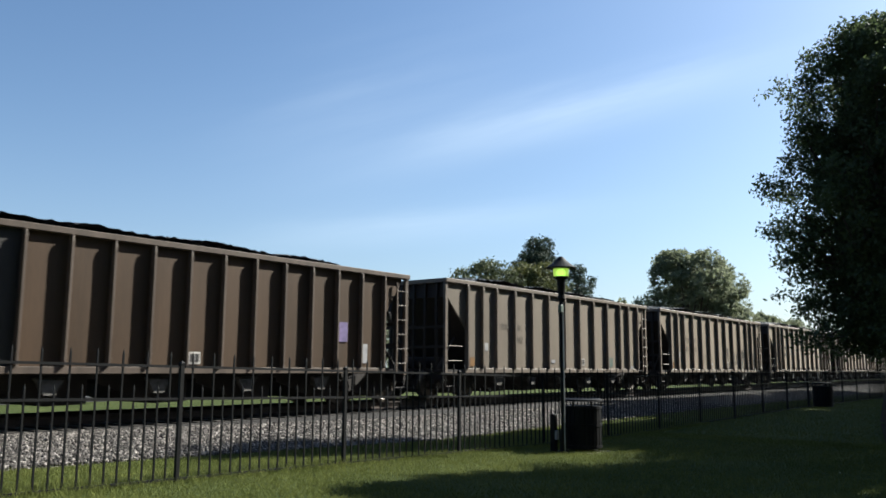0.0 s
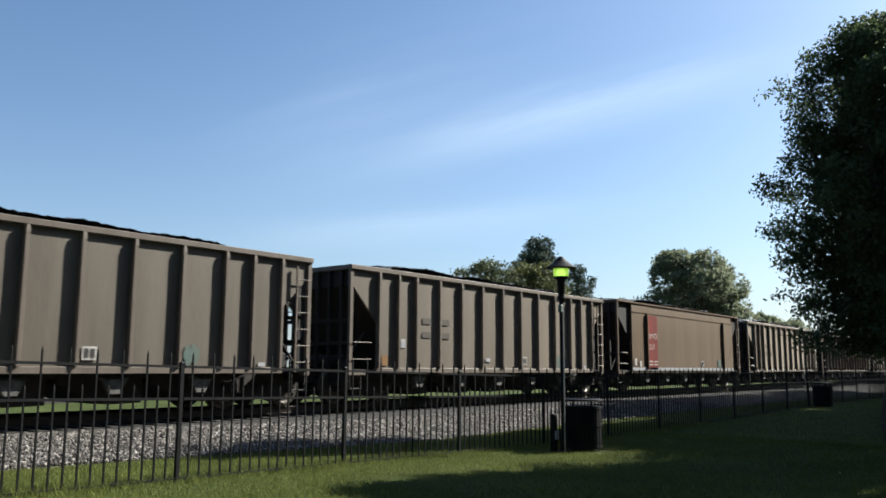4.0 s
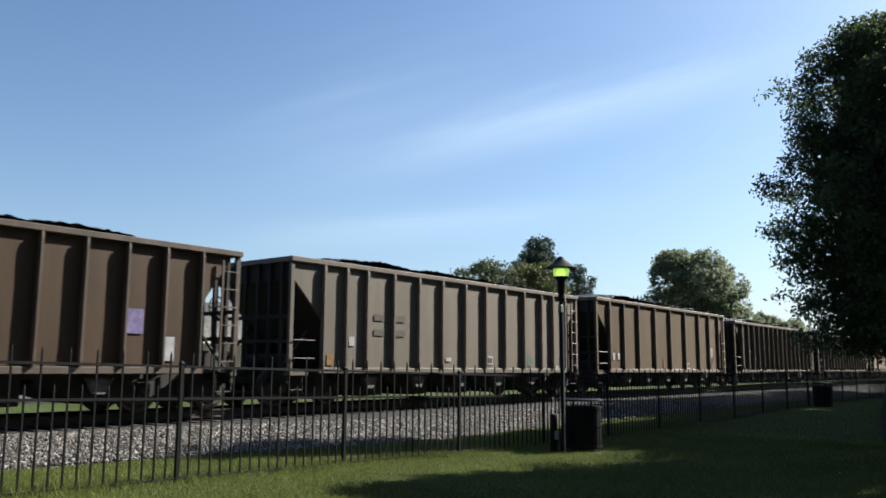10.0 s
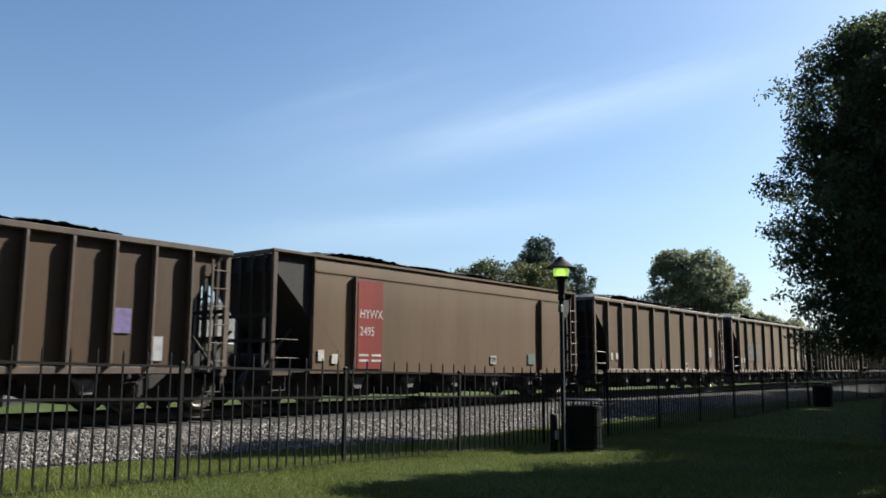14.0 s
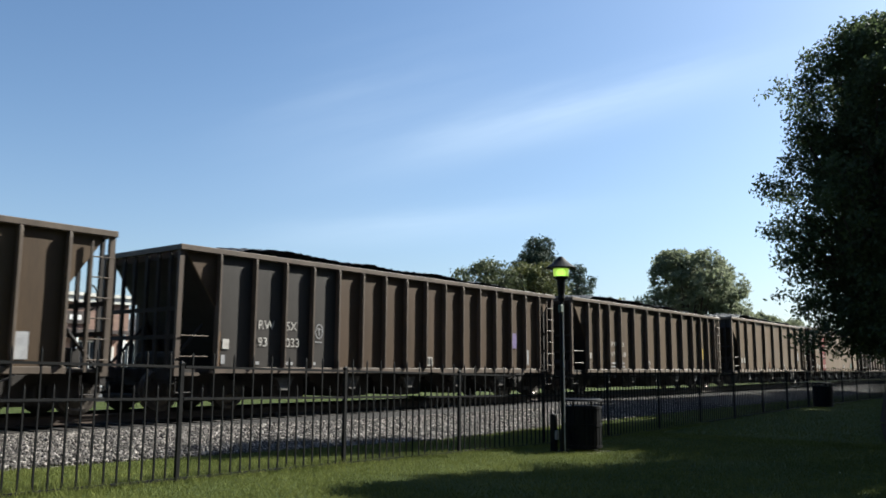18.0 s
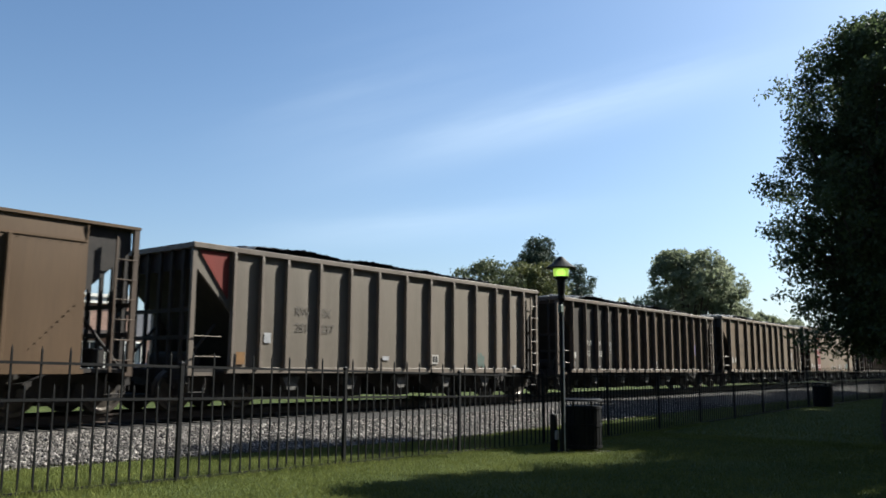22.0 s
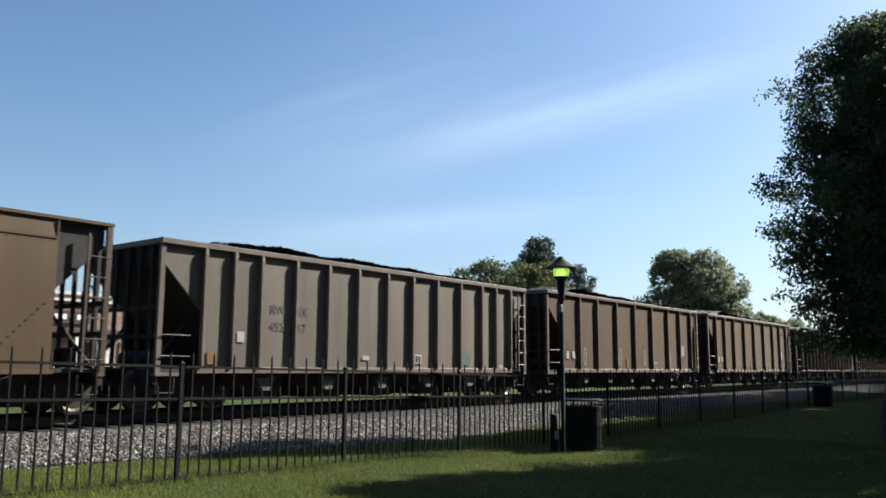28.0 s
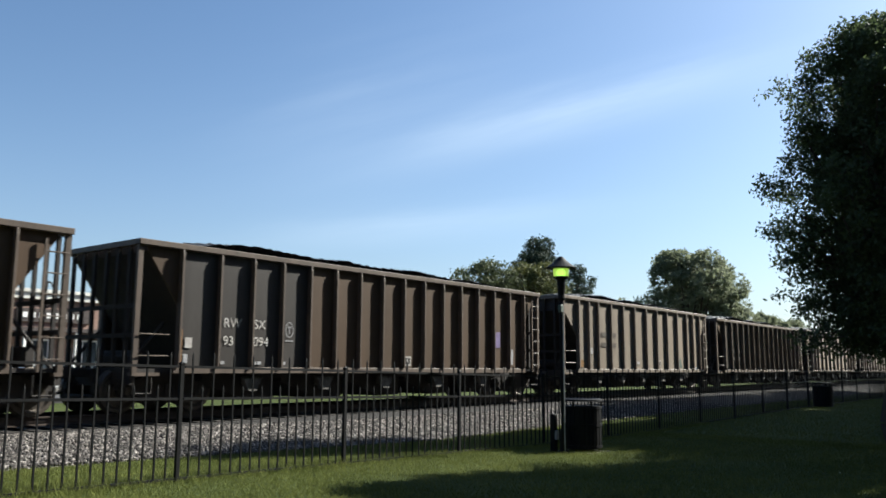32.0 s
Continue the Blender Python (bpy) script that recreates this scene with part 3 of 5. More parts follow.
def hopper_car(lb, zt, ribs, rib_w, rib_d, sheet, rib_mat, bays, seed, xs, drop, pitch, fresh=None, name="hopper_car"):
    """An open-top hopper with side ribs. x runs from the leading end."""
    car = new(name)
    e0, e1 = ribs[0], ribs[-1]
    # tub with sloped ends
    bm = bmesh.new()
    s0 = xs + (zt - drop - 0.9) / pitch
    s1 = lb - s0
    wall = [(xs, zt - 0.12), (lb - xs, zt - 0.12), (lb - xs, zt - drop), (s1, 0.9), (s0, 0.9), (xs, zt - drop)]
    prism(bm, wall, -HW + 0.06, HW - 0.06)
    part("tub", bm, M_UNDER, car)
    for x0, x1 in ((xs - 0.012, xs - 0.002), (lb - xs + 0.002, lb - xs + 0.012)):
        boxes("end_sheet", [(x0, x1, -HW + 0.06, HW - 0.06, zt - drop - 0.02, zt - 0.03)], M_UNDER, car)
    # side sheets, cut along the slope in the end bays
    slope = lambda x: zt - drop - (x - xs) * pitch
    pts = [(xs, zt - 0.1), (lb - xs, zt - 0.1), (lb - xs, zt - drop), (e1, slope(lb - e1)), (e1, 0.93), (e0, 0.93), (e0, slope(e0)), (xs, zt - drop)]
    for y in (-HW, HW - 0.05):
        bm = bmesh.new()
        prism(bm, pts, y, y + 0.05)
        part("side_sheet", bm, sheet, car)
    # dished plates between the ribs on the near side
    for q, (x0, x1) in enumerate(zip(ribs, ribs[1:])):
        nu, nv = 8, 10
        pv, pf = [], []
        amp = 0.004 + 0.006 * abs(noise.noise((q * 3.7 + seed, 0.5, 0)))
        for u in range(nu + 1):
            for w in range(nv + 1):
                fu, fv = u / nu, w / nv
                x, z = x0 + (x1 - x0) * fu, 0.96 + (zt - 0.13 - 0.96) * fv
                out = amp * math.sin(math.pi * fu) ** 0.8 * math.sin(math.pi * fv) ** 0.5 + 0.003 * noise.noise((x * 2.1, z * 1.6, seed)) * math.sin(math.pi * fu)
                pv.append((x, -HW - 0.003 - max(0, out), z))
        for u in range(nu):
            for w in range(nv):
                i0 = u * (nv + 1) + w
                pf.append((i0, i0 + nv + 1, i0 + nv + 2, i0 + 1))
        paint = fresh if fresh and q < 4 else sheet
        part("side_plate", raw("side_plate", pv, pf, paint, True), paint, car)
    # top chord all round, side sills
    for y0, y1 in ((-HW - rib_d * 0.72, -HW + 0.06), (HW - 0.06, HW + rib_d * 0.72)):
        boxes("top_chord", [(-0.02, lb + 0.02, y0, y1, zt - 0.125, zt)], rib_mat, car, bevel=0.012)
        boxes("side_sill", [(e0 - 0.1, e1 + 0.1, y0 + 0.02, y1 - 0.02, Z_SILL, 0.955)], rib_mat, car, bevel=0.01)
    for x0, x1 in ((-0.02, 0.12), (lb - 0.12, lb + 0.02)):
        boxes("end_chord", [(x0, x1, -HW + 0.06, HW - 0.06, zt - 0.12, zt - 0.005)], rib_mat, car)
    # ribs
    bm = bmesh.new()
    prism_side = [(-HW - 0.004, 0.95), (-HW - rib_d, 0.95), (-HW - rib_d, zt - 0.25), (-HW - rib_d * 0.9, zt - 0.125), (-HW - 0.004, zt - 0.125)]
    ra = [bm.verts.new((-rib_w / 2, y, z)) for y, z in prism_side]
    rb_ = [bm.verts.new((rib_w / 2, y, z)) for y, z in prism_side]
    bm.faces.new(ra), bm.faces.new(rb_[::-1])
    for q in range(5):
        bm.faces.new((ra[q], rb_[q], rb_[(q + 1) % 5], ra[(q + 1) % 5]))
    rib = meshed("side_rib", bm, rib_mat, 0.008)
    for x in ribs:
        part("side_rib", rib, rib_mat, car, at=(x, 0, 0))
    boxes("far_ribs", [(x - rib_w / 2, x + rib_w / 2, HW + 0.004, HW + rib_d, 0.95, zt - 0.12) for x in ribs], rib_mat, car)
    end_gear(car, lb, e0, zt, rib_mat)
    running_gear(car, lb, bays, M_GREY)
    part("coal_load", coal_mesh(lb, zt, seed), M_COAL, car, "heaped black coal")
    return car


def tub_car(lb, zt, seed):
    """A smooth-sided hopper with a riveted top band and two slender ribs."""
    car = new("hopper_car")
    bm = bmesh.new()
    s0, s1 = 2.6, lb - 2.6
    prism(bm, [(0.13, zt - 0.1), (lb - 0.13, zt - 0.1), (lb - 0.13, zt - 0.5), (s1, 0.9), (s0, 0.9), (0.13, zt - 0.5)], -HW + 0.05, HW - 0.05)
    part("tub", bm, M_UNDER, car)
    a, b = 1.33, lb - 1.12
    for s in (-1, 1):
        y0, y1 = sorted((s * (HW + 0.06), s * (HW - 0.06)))
        # lower sheet, slightly rippled between the stakes behind it
        n = 48
        v, f = [], []
        for i in range(n + 1):
            x = a + (b - a) * i / n
            rip = 0.005 * math.sin(i * 2 * math.pi / 6)
            for z, o in ((0.88, 0), (1.5, rip), (2.4, rip * 1.3), (zt - 0.5, 0), (zt - 0.02, -0.05)):
                v.append((x, s * (HW + 0.06 + o), z))
        for i in range(n):
            for j in range(4):
                q = i * 5 + j
                f.append((q, q + 5, q + 6, q + 1))
        part("side_sheet", raw("side_sheet", v, f, M_TUB, True), M_TUB, car)
        boxes("top_band", [(a, b, y0 - 0.012, y1 + 0.012, zt - 0.44, zt - 0.40)], M_TUB, car)
        boxes("top_chord", [(-0.02, lb + 0.02, y0, y1, zt - 0.06, zt)], M_TUB, car)
        boxes("side_sill", [(a - 0.1, b + 0.1, y0, y1, Z_SILL, 0.9)], M_TUB, car)
        for cx in (a - 0.03, b):
            boxes("corner_sheet", [(cx, cx + 0.03, y0, y1, 0.9, zt - 0.1)], M_TUB, car)
        prism_rows = [[(0.13, zt - 0.06), (a, zt - 0.06), (a, zt - 1.15), (0.13, zt - 0.45)], [(lb - 0.13, zt - 0.06), (b, zt - 0.06), (b, zt - 1.15), (lb - 0.13, zt - 0.45)]]
        for pts in prism_rows:
            bm = bmesh.new()
            prism(bm, pts, *sorted((s * (HW - 0.1), s * (HW - 0.06))))
            part("end_gusset", bm, M_TUB, car)
    for x in (2.70, lb - 2.60):
        boxes("side_rib", [(x - 0.035, x + 0.035, -HW - 0.16, -HW - 0.06, 0.93, zt - 0.44)], M_TUB, car, bevel=0.006)
    bm = bmesh.new()
    for i in range(60):
        x = a + 0.1 + (b - a - 0.2) * i / 59
        box(bm, x - 0.010, x + 0.010, -HW - 0.070, -HW - 0.055, zt - 0.495, zt - 0.478)
    for i in range(9):
        for (x, dx) in ((a + 0.15, 0.10), (b - 0.15, -0.10)):
            box(bm, x + dx * i - 0.012, x + dx * i + 0.012, -HW - 0.070, -HW - 0.055, 2.1 - i * 0.105, 2.122 - i * 0.105)
    rv = part("rivets", bm, M_BROWN, car)
    rv["kind"] = "stuff"
    for x0, x1 in ((-0.02, 0.12), (lb - 0.12, lb + 0.02)):
        boxes("end_chord", [(x0, x1, -HW + 0.06, HW - 0.06, zt - 0.10, zt - 0.005)], M_TUB, car)
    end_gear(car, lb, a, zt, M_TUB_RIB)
    running_gear(car, lb, 5, M_GREY)
    part("coal_load", coal_mesh(lb, zt, seed), M_COAL, car, "heaped black coal")
    return car


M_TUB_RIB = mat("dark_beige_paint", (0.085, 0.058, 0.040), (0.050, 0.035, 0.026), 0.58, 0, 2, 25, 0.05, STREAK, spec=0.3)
LEN = {"A": 14.04, "B": 15.41, "C": 14.04, "D": 14.51, "E": 14.12, "F": 14.23, "G": 15.32}
TOP = {"A": 3.66, "B": 3.57, "C": 3.76, "D": 3.78, "E": 3.63, "F": 3.72, "G": 3.62}
RIBS = {
    "A": [1.085, 1.88, 2.65, 3.72, 4.8, 5.88, 7.02, 8.1, 9.2, 10.34, 11.45, 12.23, 13.07],
    "B": [1.01, 2.00] + [2.92 + 0.88 * i for i in range(14)],
    "C": [1.07, 2.32, 3.72, 5.37, 7.03, 8.73, 10.43, 11.79, 13.1],
    "E": [1.16, 2.01, 2.9, 3.78, 4.86, 5.95, 7.07, 8.2, 9.34, 10.43, 11.33, 12.24, 13.16],
    "F": [1.12, 2.4, 3.76, 4.87, 5.96, 7.08, 8.21, 9.33, 10.42, 11.86, 13.12],
    "G": [1.17, 2.03, 2.89, 3.9, 5.13, 6.4, 7.66, 8.94, 10.2, 11.48, 12.54, 13.47, 14.37],
}
DRESS = {
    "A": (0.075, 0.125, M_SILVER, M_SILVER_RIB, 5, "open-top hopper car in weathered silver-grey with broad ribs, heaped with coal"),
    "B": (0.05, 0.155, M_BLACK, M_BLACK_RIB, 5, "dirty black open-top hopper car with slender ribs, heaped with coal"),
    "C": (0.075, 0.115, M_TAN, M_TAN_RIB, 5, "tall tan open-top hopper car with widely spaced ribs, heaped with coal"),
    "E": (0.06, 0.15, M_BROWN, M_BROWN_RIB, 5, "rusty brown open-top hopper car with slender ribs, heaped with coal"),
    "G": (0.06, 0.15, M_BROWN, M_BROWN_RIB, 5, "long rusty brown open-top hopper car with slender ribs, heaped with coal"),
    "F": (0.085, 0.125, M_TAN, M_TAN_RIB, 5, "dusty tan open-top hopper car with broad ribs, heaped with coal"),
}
PROTO = {}
for k, (rw, rd, sh, rm, bays, text) in DRESS.items():
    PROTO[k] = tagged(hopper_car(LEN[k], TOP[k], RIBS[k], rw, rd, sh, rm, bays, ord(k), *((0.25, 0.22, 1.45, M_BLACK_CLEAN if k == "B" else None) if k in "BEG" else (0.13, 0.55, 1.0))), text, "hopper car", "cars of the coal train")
PROTO["D"] = tagged(tub_car(LEN["D"], TOP["D"], 7), "smooth-sided beige hopper car with a red panel, heaped with coal", "hopper car", "cars of the coal train")

# the cars in order, with the place of each one's leading end on the line at the start
CARS = [("B", 2.13), ("A", 19.26), ("A", 34.73), ("A", 50.37), ("A", 65.94), ("A", 81.35), ("D", 96.66), ("A", 112.66), ("B", 128.30), ("A", 145.28),
        ("B", 160.91), ("A", 177.84), ("C", 193.41), ("B", 209.01), ("B", 225.88), ("D", 242.54), ("C", 258.49), ("C", 273.86), ("E", 289.26), ("B", 304.86),
        ("G", 321.60), ("C", 338.77), ("D", 353.92), ("A", 369.72), ("B", 385.09), ("F", 401.81), ("D", 417.07), ("B", 433.10), ("D", 449.45), ("A", 465.06),
        ("C", 480.51), ("C", 495.94), ("B", 511.33), ("B", 528.15), ("A", 545.25), ("B", 560.73), ("A", 577.52), ("A", 592.98), ("D", 608.50), ("B", 624.50)]


def travelled(t):
    return 16.5708 * t - 0.01057 * t * t - 0.0000125 * t ** 3


TRAIN = []
used = set()
for k, s in CARS:
    at = pose(s, 0, 0)
    if k in used:
        car = copy_thing(PROTO[k], at)
    else:
        car = PROTO[k]
        car.matrix_basis = at
        used.add(k)
    TRAIN.append((car, k, s))


def on_side(car, name, me, x, z, k, proud=0.006, label=""):
    y = -HW - 0.018 - proud if k != "D" else -HW - 0.085
    return part(name, me, None, car, label, at=(x, y, z))


def plate(w, h, material):
    bm = bmesh.new()
    box(bm, 0, w, -0.004, 0.0, 0, h)
    return meshed("placard", bm, material)


# ---- trees ----
def leaf_cloud(rng, blobs, per_m2, size, clump=0.35, per_clump=10, gap=0.0, holes=0.55):
    """Corners of small bent leaves, in clumps set on and inside uneven balls (x, y, z, rx, ry, rz)."""
    cs = []
    for bx_, by_, bz_, rx, ry, rz in blobs:
        n = max(4, int(per_m2 * 4 * math.pi * ((rx * ry + rx * rz + ry * rz) / 3)))
        d = rng.normal(size=(n, 3))
        d /= np.linalg.norm(d, axis=1)[:, None]
        r = rng.uniform(0.62, 1.08, n) ** 0.8
        cs.append(np.array([bx_, by_, bz_]) + d * r[:, None] * np.array([rx, ry, rz]))
    cs = np.concatenate(cs)
    if gap:
        keep = np.array([noise.noise(Vector(c) * holes) > -gap for c in cs])
        cs = cs[keep]
    c = np.repeat(cs, per_clump, 0) + rng.normal(size=(len(cs) * per_clump, 3)) * clump * np.array([1, 1, 0.7])
    n = len(c)
    u = rng.normal(size=(n, 3))
    u /= np.linalg.norm(u, axis=1)[:, None]
    w = np.cross(u, rng.normal(size=(n, 3)))
    w /= np.linalg.norm(w, axis=1)[:, None]
    s = size * rng.uniform(0.6, 1.35, n)[:, None]
    q = np.stack([c - u * s, c + w * s * 0.5, c + u * s * 1.1, c - w * s * 0.5], 1)
    return q.reshape(-1, 3)


def limb(bm, p, q, r0, r1, rnd, n=7, cuts=4):
    p, q = Vector(p), Vector(q)
    last, lr = p, r0
    for i in range(1, cuts + 1):
        t = i / cuts
        c = p.lerp(q, t) + Vector((rnd.uniform(-1, 1), rnd.uniform(-1, 1), rnd.uniform(-0.4, 0.6))) * (q - p).length * 0.05 * (1 if i < cuts else 0)
        r = r0 + (r1 - r0) * t
        tube(bm, last, c, lr, r, n, caps=False)
        last, lr = c, r


def tree(name, at, trunk_h, trunk_r, blobs, leaf_mat, seed, per_m2, size, label, category="tree", clump=0.35, per_clump=10, gap=0.0, holes=0.55):
    rng, rnd = np.random.default_rng(seed), random.Random(seed)
    ob = tagged(new(name), label, category)
    ob.location = at
    bm = bmesh.new()
    limb(bm, (0, 0, -0.15), (rnd.uniform(-0.2, 0.2), 0, trunk_h), trunk_r * 1.2, trunk_r * 0.7, rnd, 10, 5)
    for b in blobs:
        if b[3] < 0.2:
            continue    # the tips are leaves alone
        start = (0, 0, trunk_h * rnd.uniform(0.55, 1.0))
        limb(bm, start, Vector(start).lerp(Vector(b[:3]), 0.85 if b[3] < 0.6 else 1.0), trunk_r * 0.42, trunk_r * 0.08, rnd)
        for _ in range(3 if b[3] > 0.3 else 0):
            d = Vector((rnd.gauss(0, 1), rnd.gauss(0, 1), rnd.gauss(0, 1))).normalized()
            limb(bm, b[:3], (b[0] + d.x * b[3] * 0.8, b[1] + d.y * b[4] * 0.8, b[2] + d.z * b[5] * 0.8), trunk_r * 0.12, trunk_r * 0.04, rnd, 5, 3)
    part("trunk", bm, M_BARK, ob)
    part("crown", quads_mesh("crown", leaf_cloud(rng, blobs, per_m2, size, clump, per_clump, gap, holes), 4, leaf_mat), leaf_mat, ob)
    return ob


# the large shade tree on the lawn beside the fence
def shade_tree(at, rows, seed, label, size=0.10, per_m2=3.0, trunk=(4.5, 0.28), unit=1.0):
    rnd = random.Random(seed)
    bl = []
    for z, r in rows:
        n = 9 if r > 3.2 * unit else 6
        for i in range(n):
            t = 2 * math.pi * (i + rnd.uniform(-0.3, 0.3)) / n + z
            rr = r * rnd.uniform(0.55, 0.86)
            s = rnd.uniform(0.75, 1.25) * (1 if r > 3 * unit else 0.8)
            bl.append((rr * math.cos(t), rr * math.sin(t), z + rnd.uniform(-0.6, 0.6) * unit, s * 1.2 * unit, s * 1.2 * unit, s * 0.75 * unit))
    bl += [(0, 0, z, r * 0.7, r * 0.7, 0.9 * unit) for z, r in rows]
    return tree("shade_tree", at, trunk[0], trunk[1], bl, M_LEAF, seed, per_m2, size, label, clump=0.26 * unit, per_clump=18, gap=0.42)


def sprays(rows, seed, facing):
    """Leaf masses along boughs that reach out tier by tier and end in pointed tips."""
    rnd = random.Random(seed)
    bl = []
    for z, r in rows:
        n = 7 if r > 1.2 else 5
        for i in range(n):
            t = facing + 2 * math.pi * (i + (rnd.uniform(-0.3, 0.3) if i else 0)) / n
            reach = r * (rnd.uniform(0.72, 1.0) if i else 1.0)
            dz = rnd.uniform(-0.10, 0.10)
            for f, q in ((0.36, 0.44), (0.64, 0.36), (0.84, 0.24), (0.96, 0.13)):
                q *= rnd.uniform(0.8, 1.15) * min(1.0, 0.45 + 0.4 * r)
                bl.append((reach * f * math.cos(t), reach * f * math.sin(t), z + dz + rnd.uniform(-0.09, 0.09), q, q, q * 0.62))
        bl.append((0, 0, z, r * 0.32, r * 0.32, 0.34))
    return bl


NEAR_TIERS = ((1.88, 1.50), (2.20, 1.35), (2.55, 1.62), (2.88, 1.40), (3.22, 1.60), (3.55, 1.85), (3.85, 1.98), (4.28, 2.02),
              (4.66, 1.50), (5.03, 1.45), (5.40, 1.52), (5.80, 1.75), (6.08, 1.15), (6.36, 1.0), (6.62, 0.75), (6.75, 0.45))
tree("shade_tree", (14.05, -14.33, lawn_z(14) - 0.02), 3.6, 0.11, sprays(NEAR_TIERS, 11, math.atan2(0.78, -0.62)), M_LEAF, 11, 24.0, 0.034,
     "leafy shade tree on the lawn, dense and dark", clump=0.085, per_clump=18, gap=0.25, holes=2.0)
shade_tree((26.5, -18.1, lawn_z(27) - 0.02), ((4.5, 2.6), (6.0, 2.9), (7.5, 3.0), (9.0, 2.9), (10.5, 2.3), (11.8, 1.3)), 14, "leafy tree that shades the middle of the lawn", 0.15, 1.3, (5, 0.3))
shade_tree((33.8, -15.9, lawn_z(36) - 0.02), ((4.5, 4.2), (7.0, 4.8), (9.5, 4.8), (12.0, 4.4), (14.5, 3.4), (16.6, 2.3), (18.4, 1.8), (20.0, 1.3)), 12, "tall leafy tree that shades the lawn along the fence", 0.19, 3.0, (7, 0.4))
shade_tree((46.0, -12.5, lawn_z(47) - 0.02), ((4.5, 3.6), (7.0, 4.0), (9.5, 4.2), (12.0, 4.2), (14.5, 3.6), (16.8, 2.2)), 13, "tall leafy tree that shades the lawn further off", 0.2, 3.0, (7, 0.4))
shade_tree((20.8, -18.5, lawn_z(22) - 0.02), ((4.0, 2.4), (5.5, 2.8), (7.0, 3.0), (8.5, 2.9), (10.0, 2.4), (11.4, 1.4)), 16, "leafy tree that shades the near lawn", 0.16, 1.2, (4.5, 0.28))
shade_tree((57.5, -13.0, lawn_z(60) - 0.02), ((4.5, 3.6), (7.0, 4.2), (9.5, 4.4), (12.0, 4.4), (14.5, 4.0), (17.0, 3.0), (18.8, 1.6)), 17, "tall leafy tree at the end of the lawn", 0.22, 2.6, (7, 0.4))

shade_tree((69.0, -13.1, lawn_z(71) - 0.02), ((4.5, 3.6), (7.0, 4.2), (9.5, 4.4), (12.0, 4.4), (14.5, 4.0), (17.0, 3.0), (18.8, 1.6)), 18, "tall leafy tree past the end of the lawn", 0.22, 2.6, (7, 0.4))

# unseen belt of trees, added behind the camera to dim sky light on the cars
belt = shade_tree((-34.0, -33.0, -0.1), ((2.5, 4.8), (5.0, 5.4), (8.0, 5.6), (11.0, 5.4), (14.0, 5.0), (17.0, 4.2), (19.5, 2.4)), 21, "unseen tall leafy tree added behind the lawn to block sky light", 0.42, 0.45, (6, 0.4))
tagged(belt, group="trees behind the lawn")
for i in range(1, 13):
    copy_thing(belt, pose(-34 + i * 8.0 + 1.5 * math.sin(i * 2.1), -33.0 - 2.0 * math.cos(i * 1.7), -0.1, 0, 0, i * 77))
for i in range(4):
    copy_thing(belt, pose(-30 + 2.0 * math.sin(i * 2.1), -21.0 + i * 9.0, -0.1, 0, 0, 30 + i * 77))


# trees beyond the line
def oak(x, y, h, w, seed, m, label, name="oak_tree", low=0.12, size=0.24):
    r = random.Random(seed)
    bl = []
    for _ in range(34):
        t, u = r.uniform(0, 2 * math.pi), r.uniform(0, 1)
        z = h * (low + (0.88 - low) * u)
        rad = w * 0.5 * math.sqrt(max(0.05, 1 - (2 * u - 0.75) ** 2 * 0.62)) * r.uniform(0.5, 0.86)
        s = w * r.uniform(0.10, 0.17)
        bl.append((rad * math.cos(t), rad * math.sin(t), z, s, s, s * 0.85))
    bl += [(0, 0, h * 0.45, w * 0.3, w * 0.3, h * 0.25), (0, 0, h * 0.72, w * 0.22, w * 0.22, h * 0.2)]
    return tree(name, (x, y, ground_z(x, y)), h * 0.4, w * 0.03, bl, m, seed, 1.0, size, label, clump=0.42, per_clump=14, gap=0.12)


def pine(x, y, h, w, seed, label, n=22, low=0.2):
    r = random.Random(seed)
    bl = []
    for i in range(n):
        u = i / (n - 1)
        z = h * (low + (0.97 - low) * u)
        t = i * 2.4 + seed
        rad = w * 0.5 * (1 - u ** 1.6) ** 0.7 * r.uniform(0.45, 0.95)
        s = w * r.uniform(0.10, 0.17)
        bl.append((rad * math.cos(t), rad * math.sin(t), z, s, s, s * 0.7))
    return tree("pine_tree", (x, y, ground_z(x, y)), h * 0.85, w * 0.03, bl, M_NEEDLE, seed, 1.6, 0.20, label, clump=0.34, per_clump=14)


pine(124.5, 60, 23.6, 15, 3, "tall dark pine tree beyond the railway", 34)
pine(138.0, 60, 20.6, 13, 23, "dark pine tree with a leaning top beyond the railway", 20)
pine(119, 60, 21.2, 5, 24, "slim dark pine tree beyond the railway", 14)
oak(116, 56, 19.6, 15, 4, M_LEAF_YEL, "broad tree with yellowing leaves beyond the railway", name="shade_tree", low=0.3)
oak(100.5, 60, 17.0, 11, 14, M_LEAF_MID, "round green tree beyond the railway", name="shade_tree", low=0.3)
oak(107.5, 60, 19.6, 14, 15, M_LEAF_MID, "round dull green tree beyond the railway", name="shade_tree", low=0.3)
oak(125, 62, 20.5, 14, 16, M_LEAF_MID, "dark green tree under the pines beyond the railway", name="shade_tree", low=0.3)
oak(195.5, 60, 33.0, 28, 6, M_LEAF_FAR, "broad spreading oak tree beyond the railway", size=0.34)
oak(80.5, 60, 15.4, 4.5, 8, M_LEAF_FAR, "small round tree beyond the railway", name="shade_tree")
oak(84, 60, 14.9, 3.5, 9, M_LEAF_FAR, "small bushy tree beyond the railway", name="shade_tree")
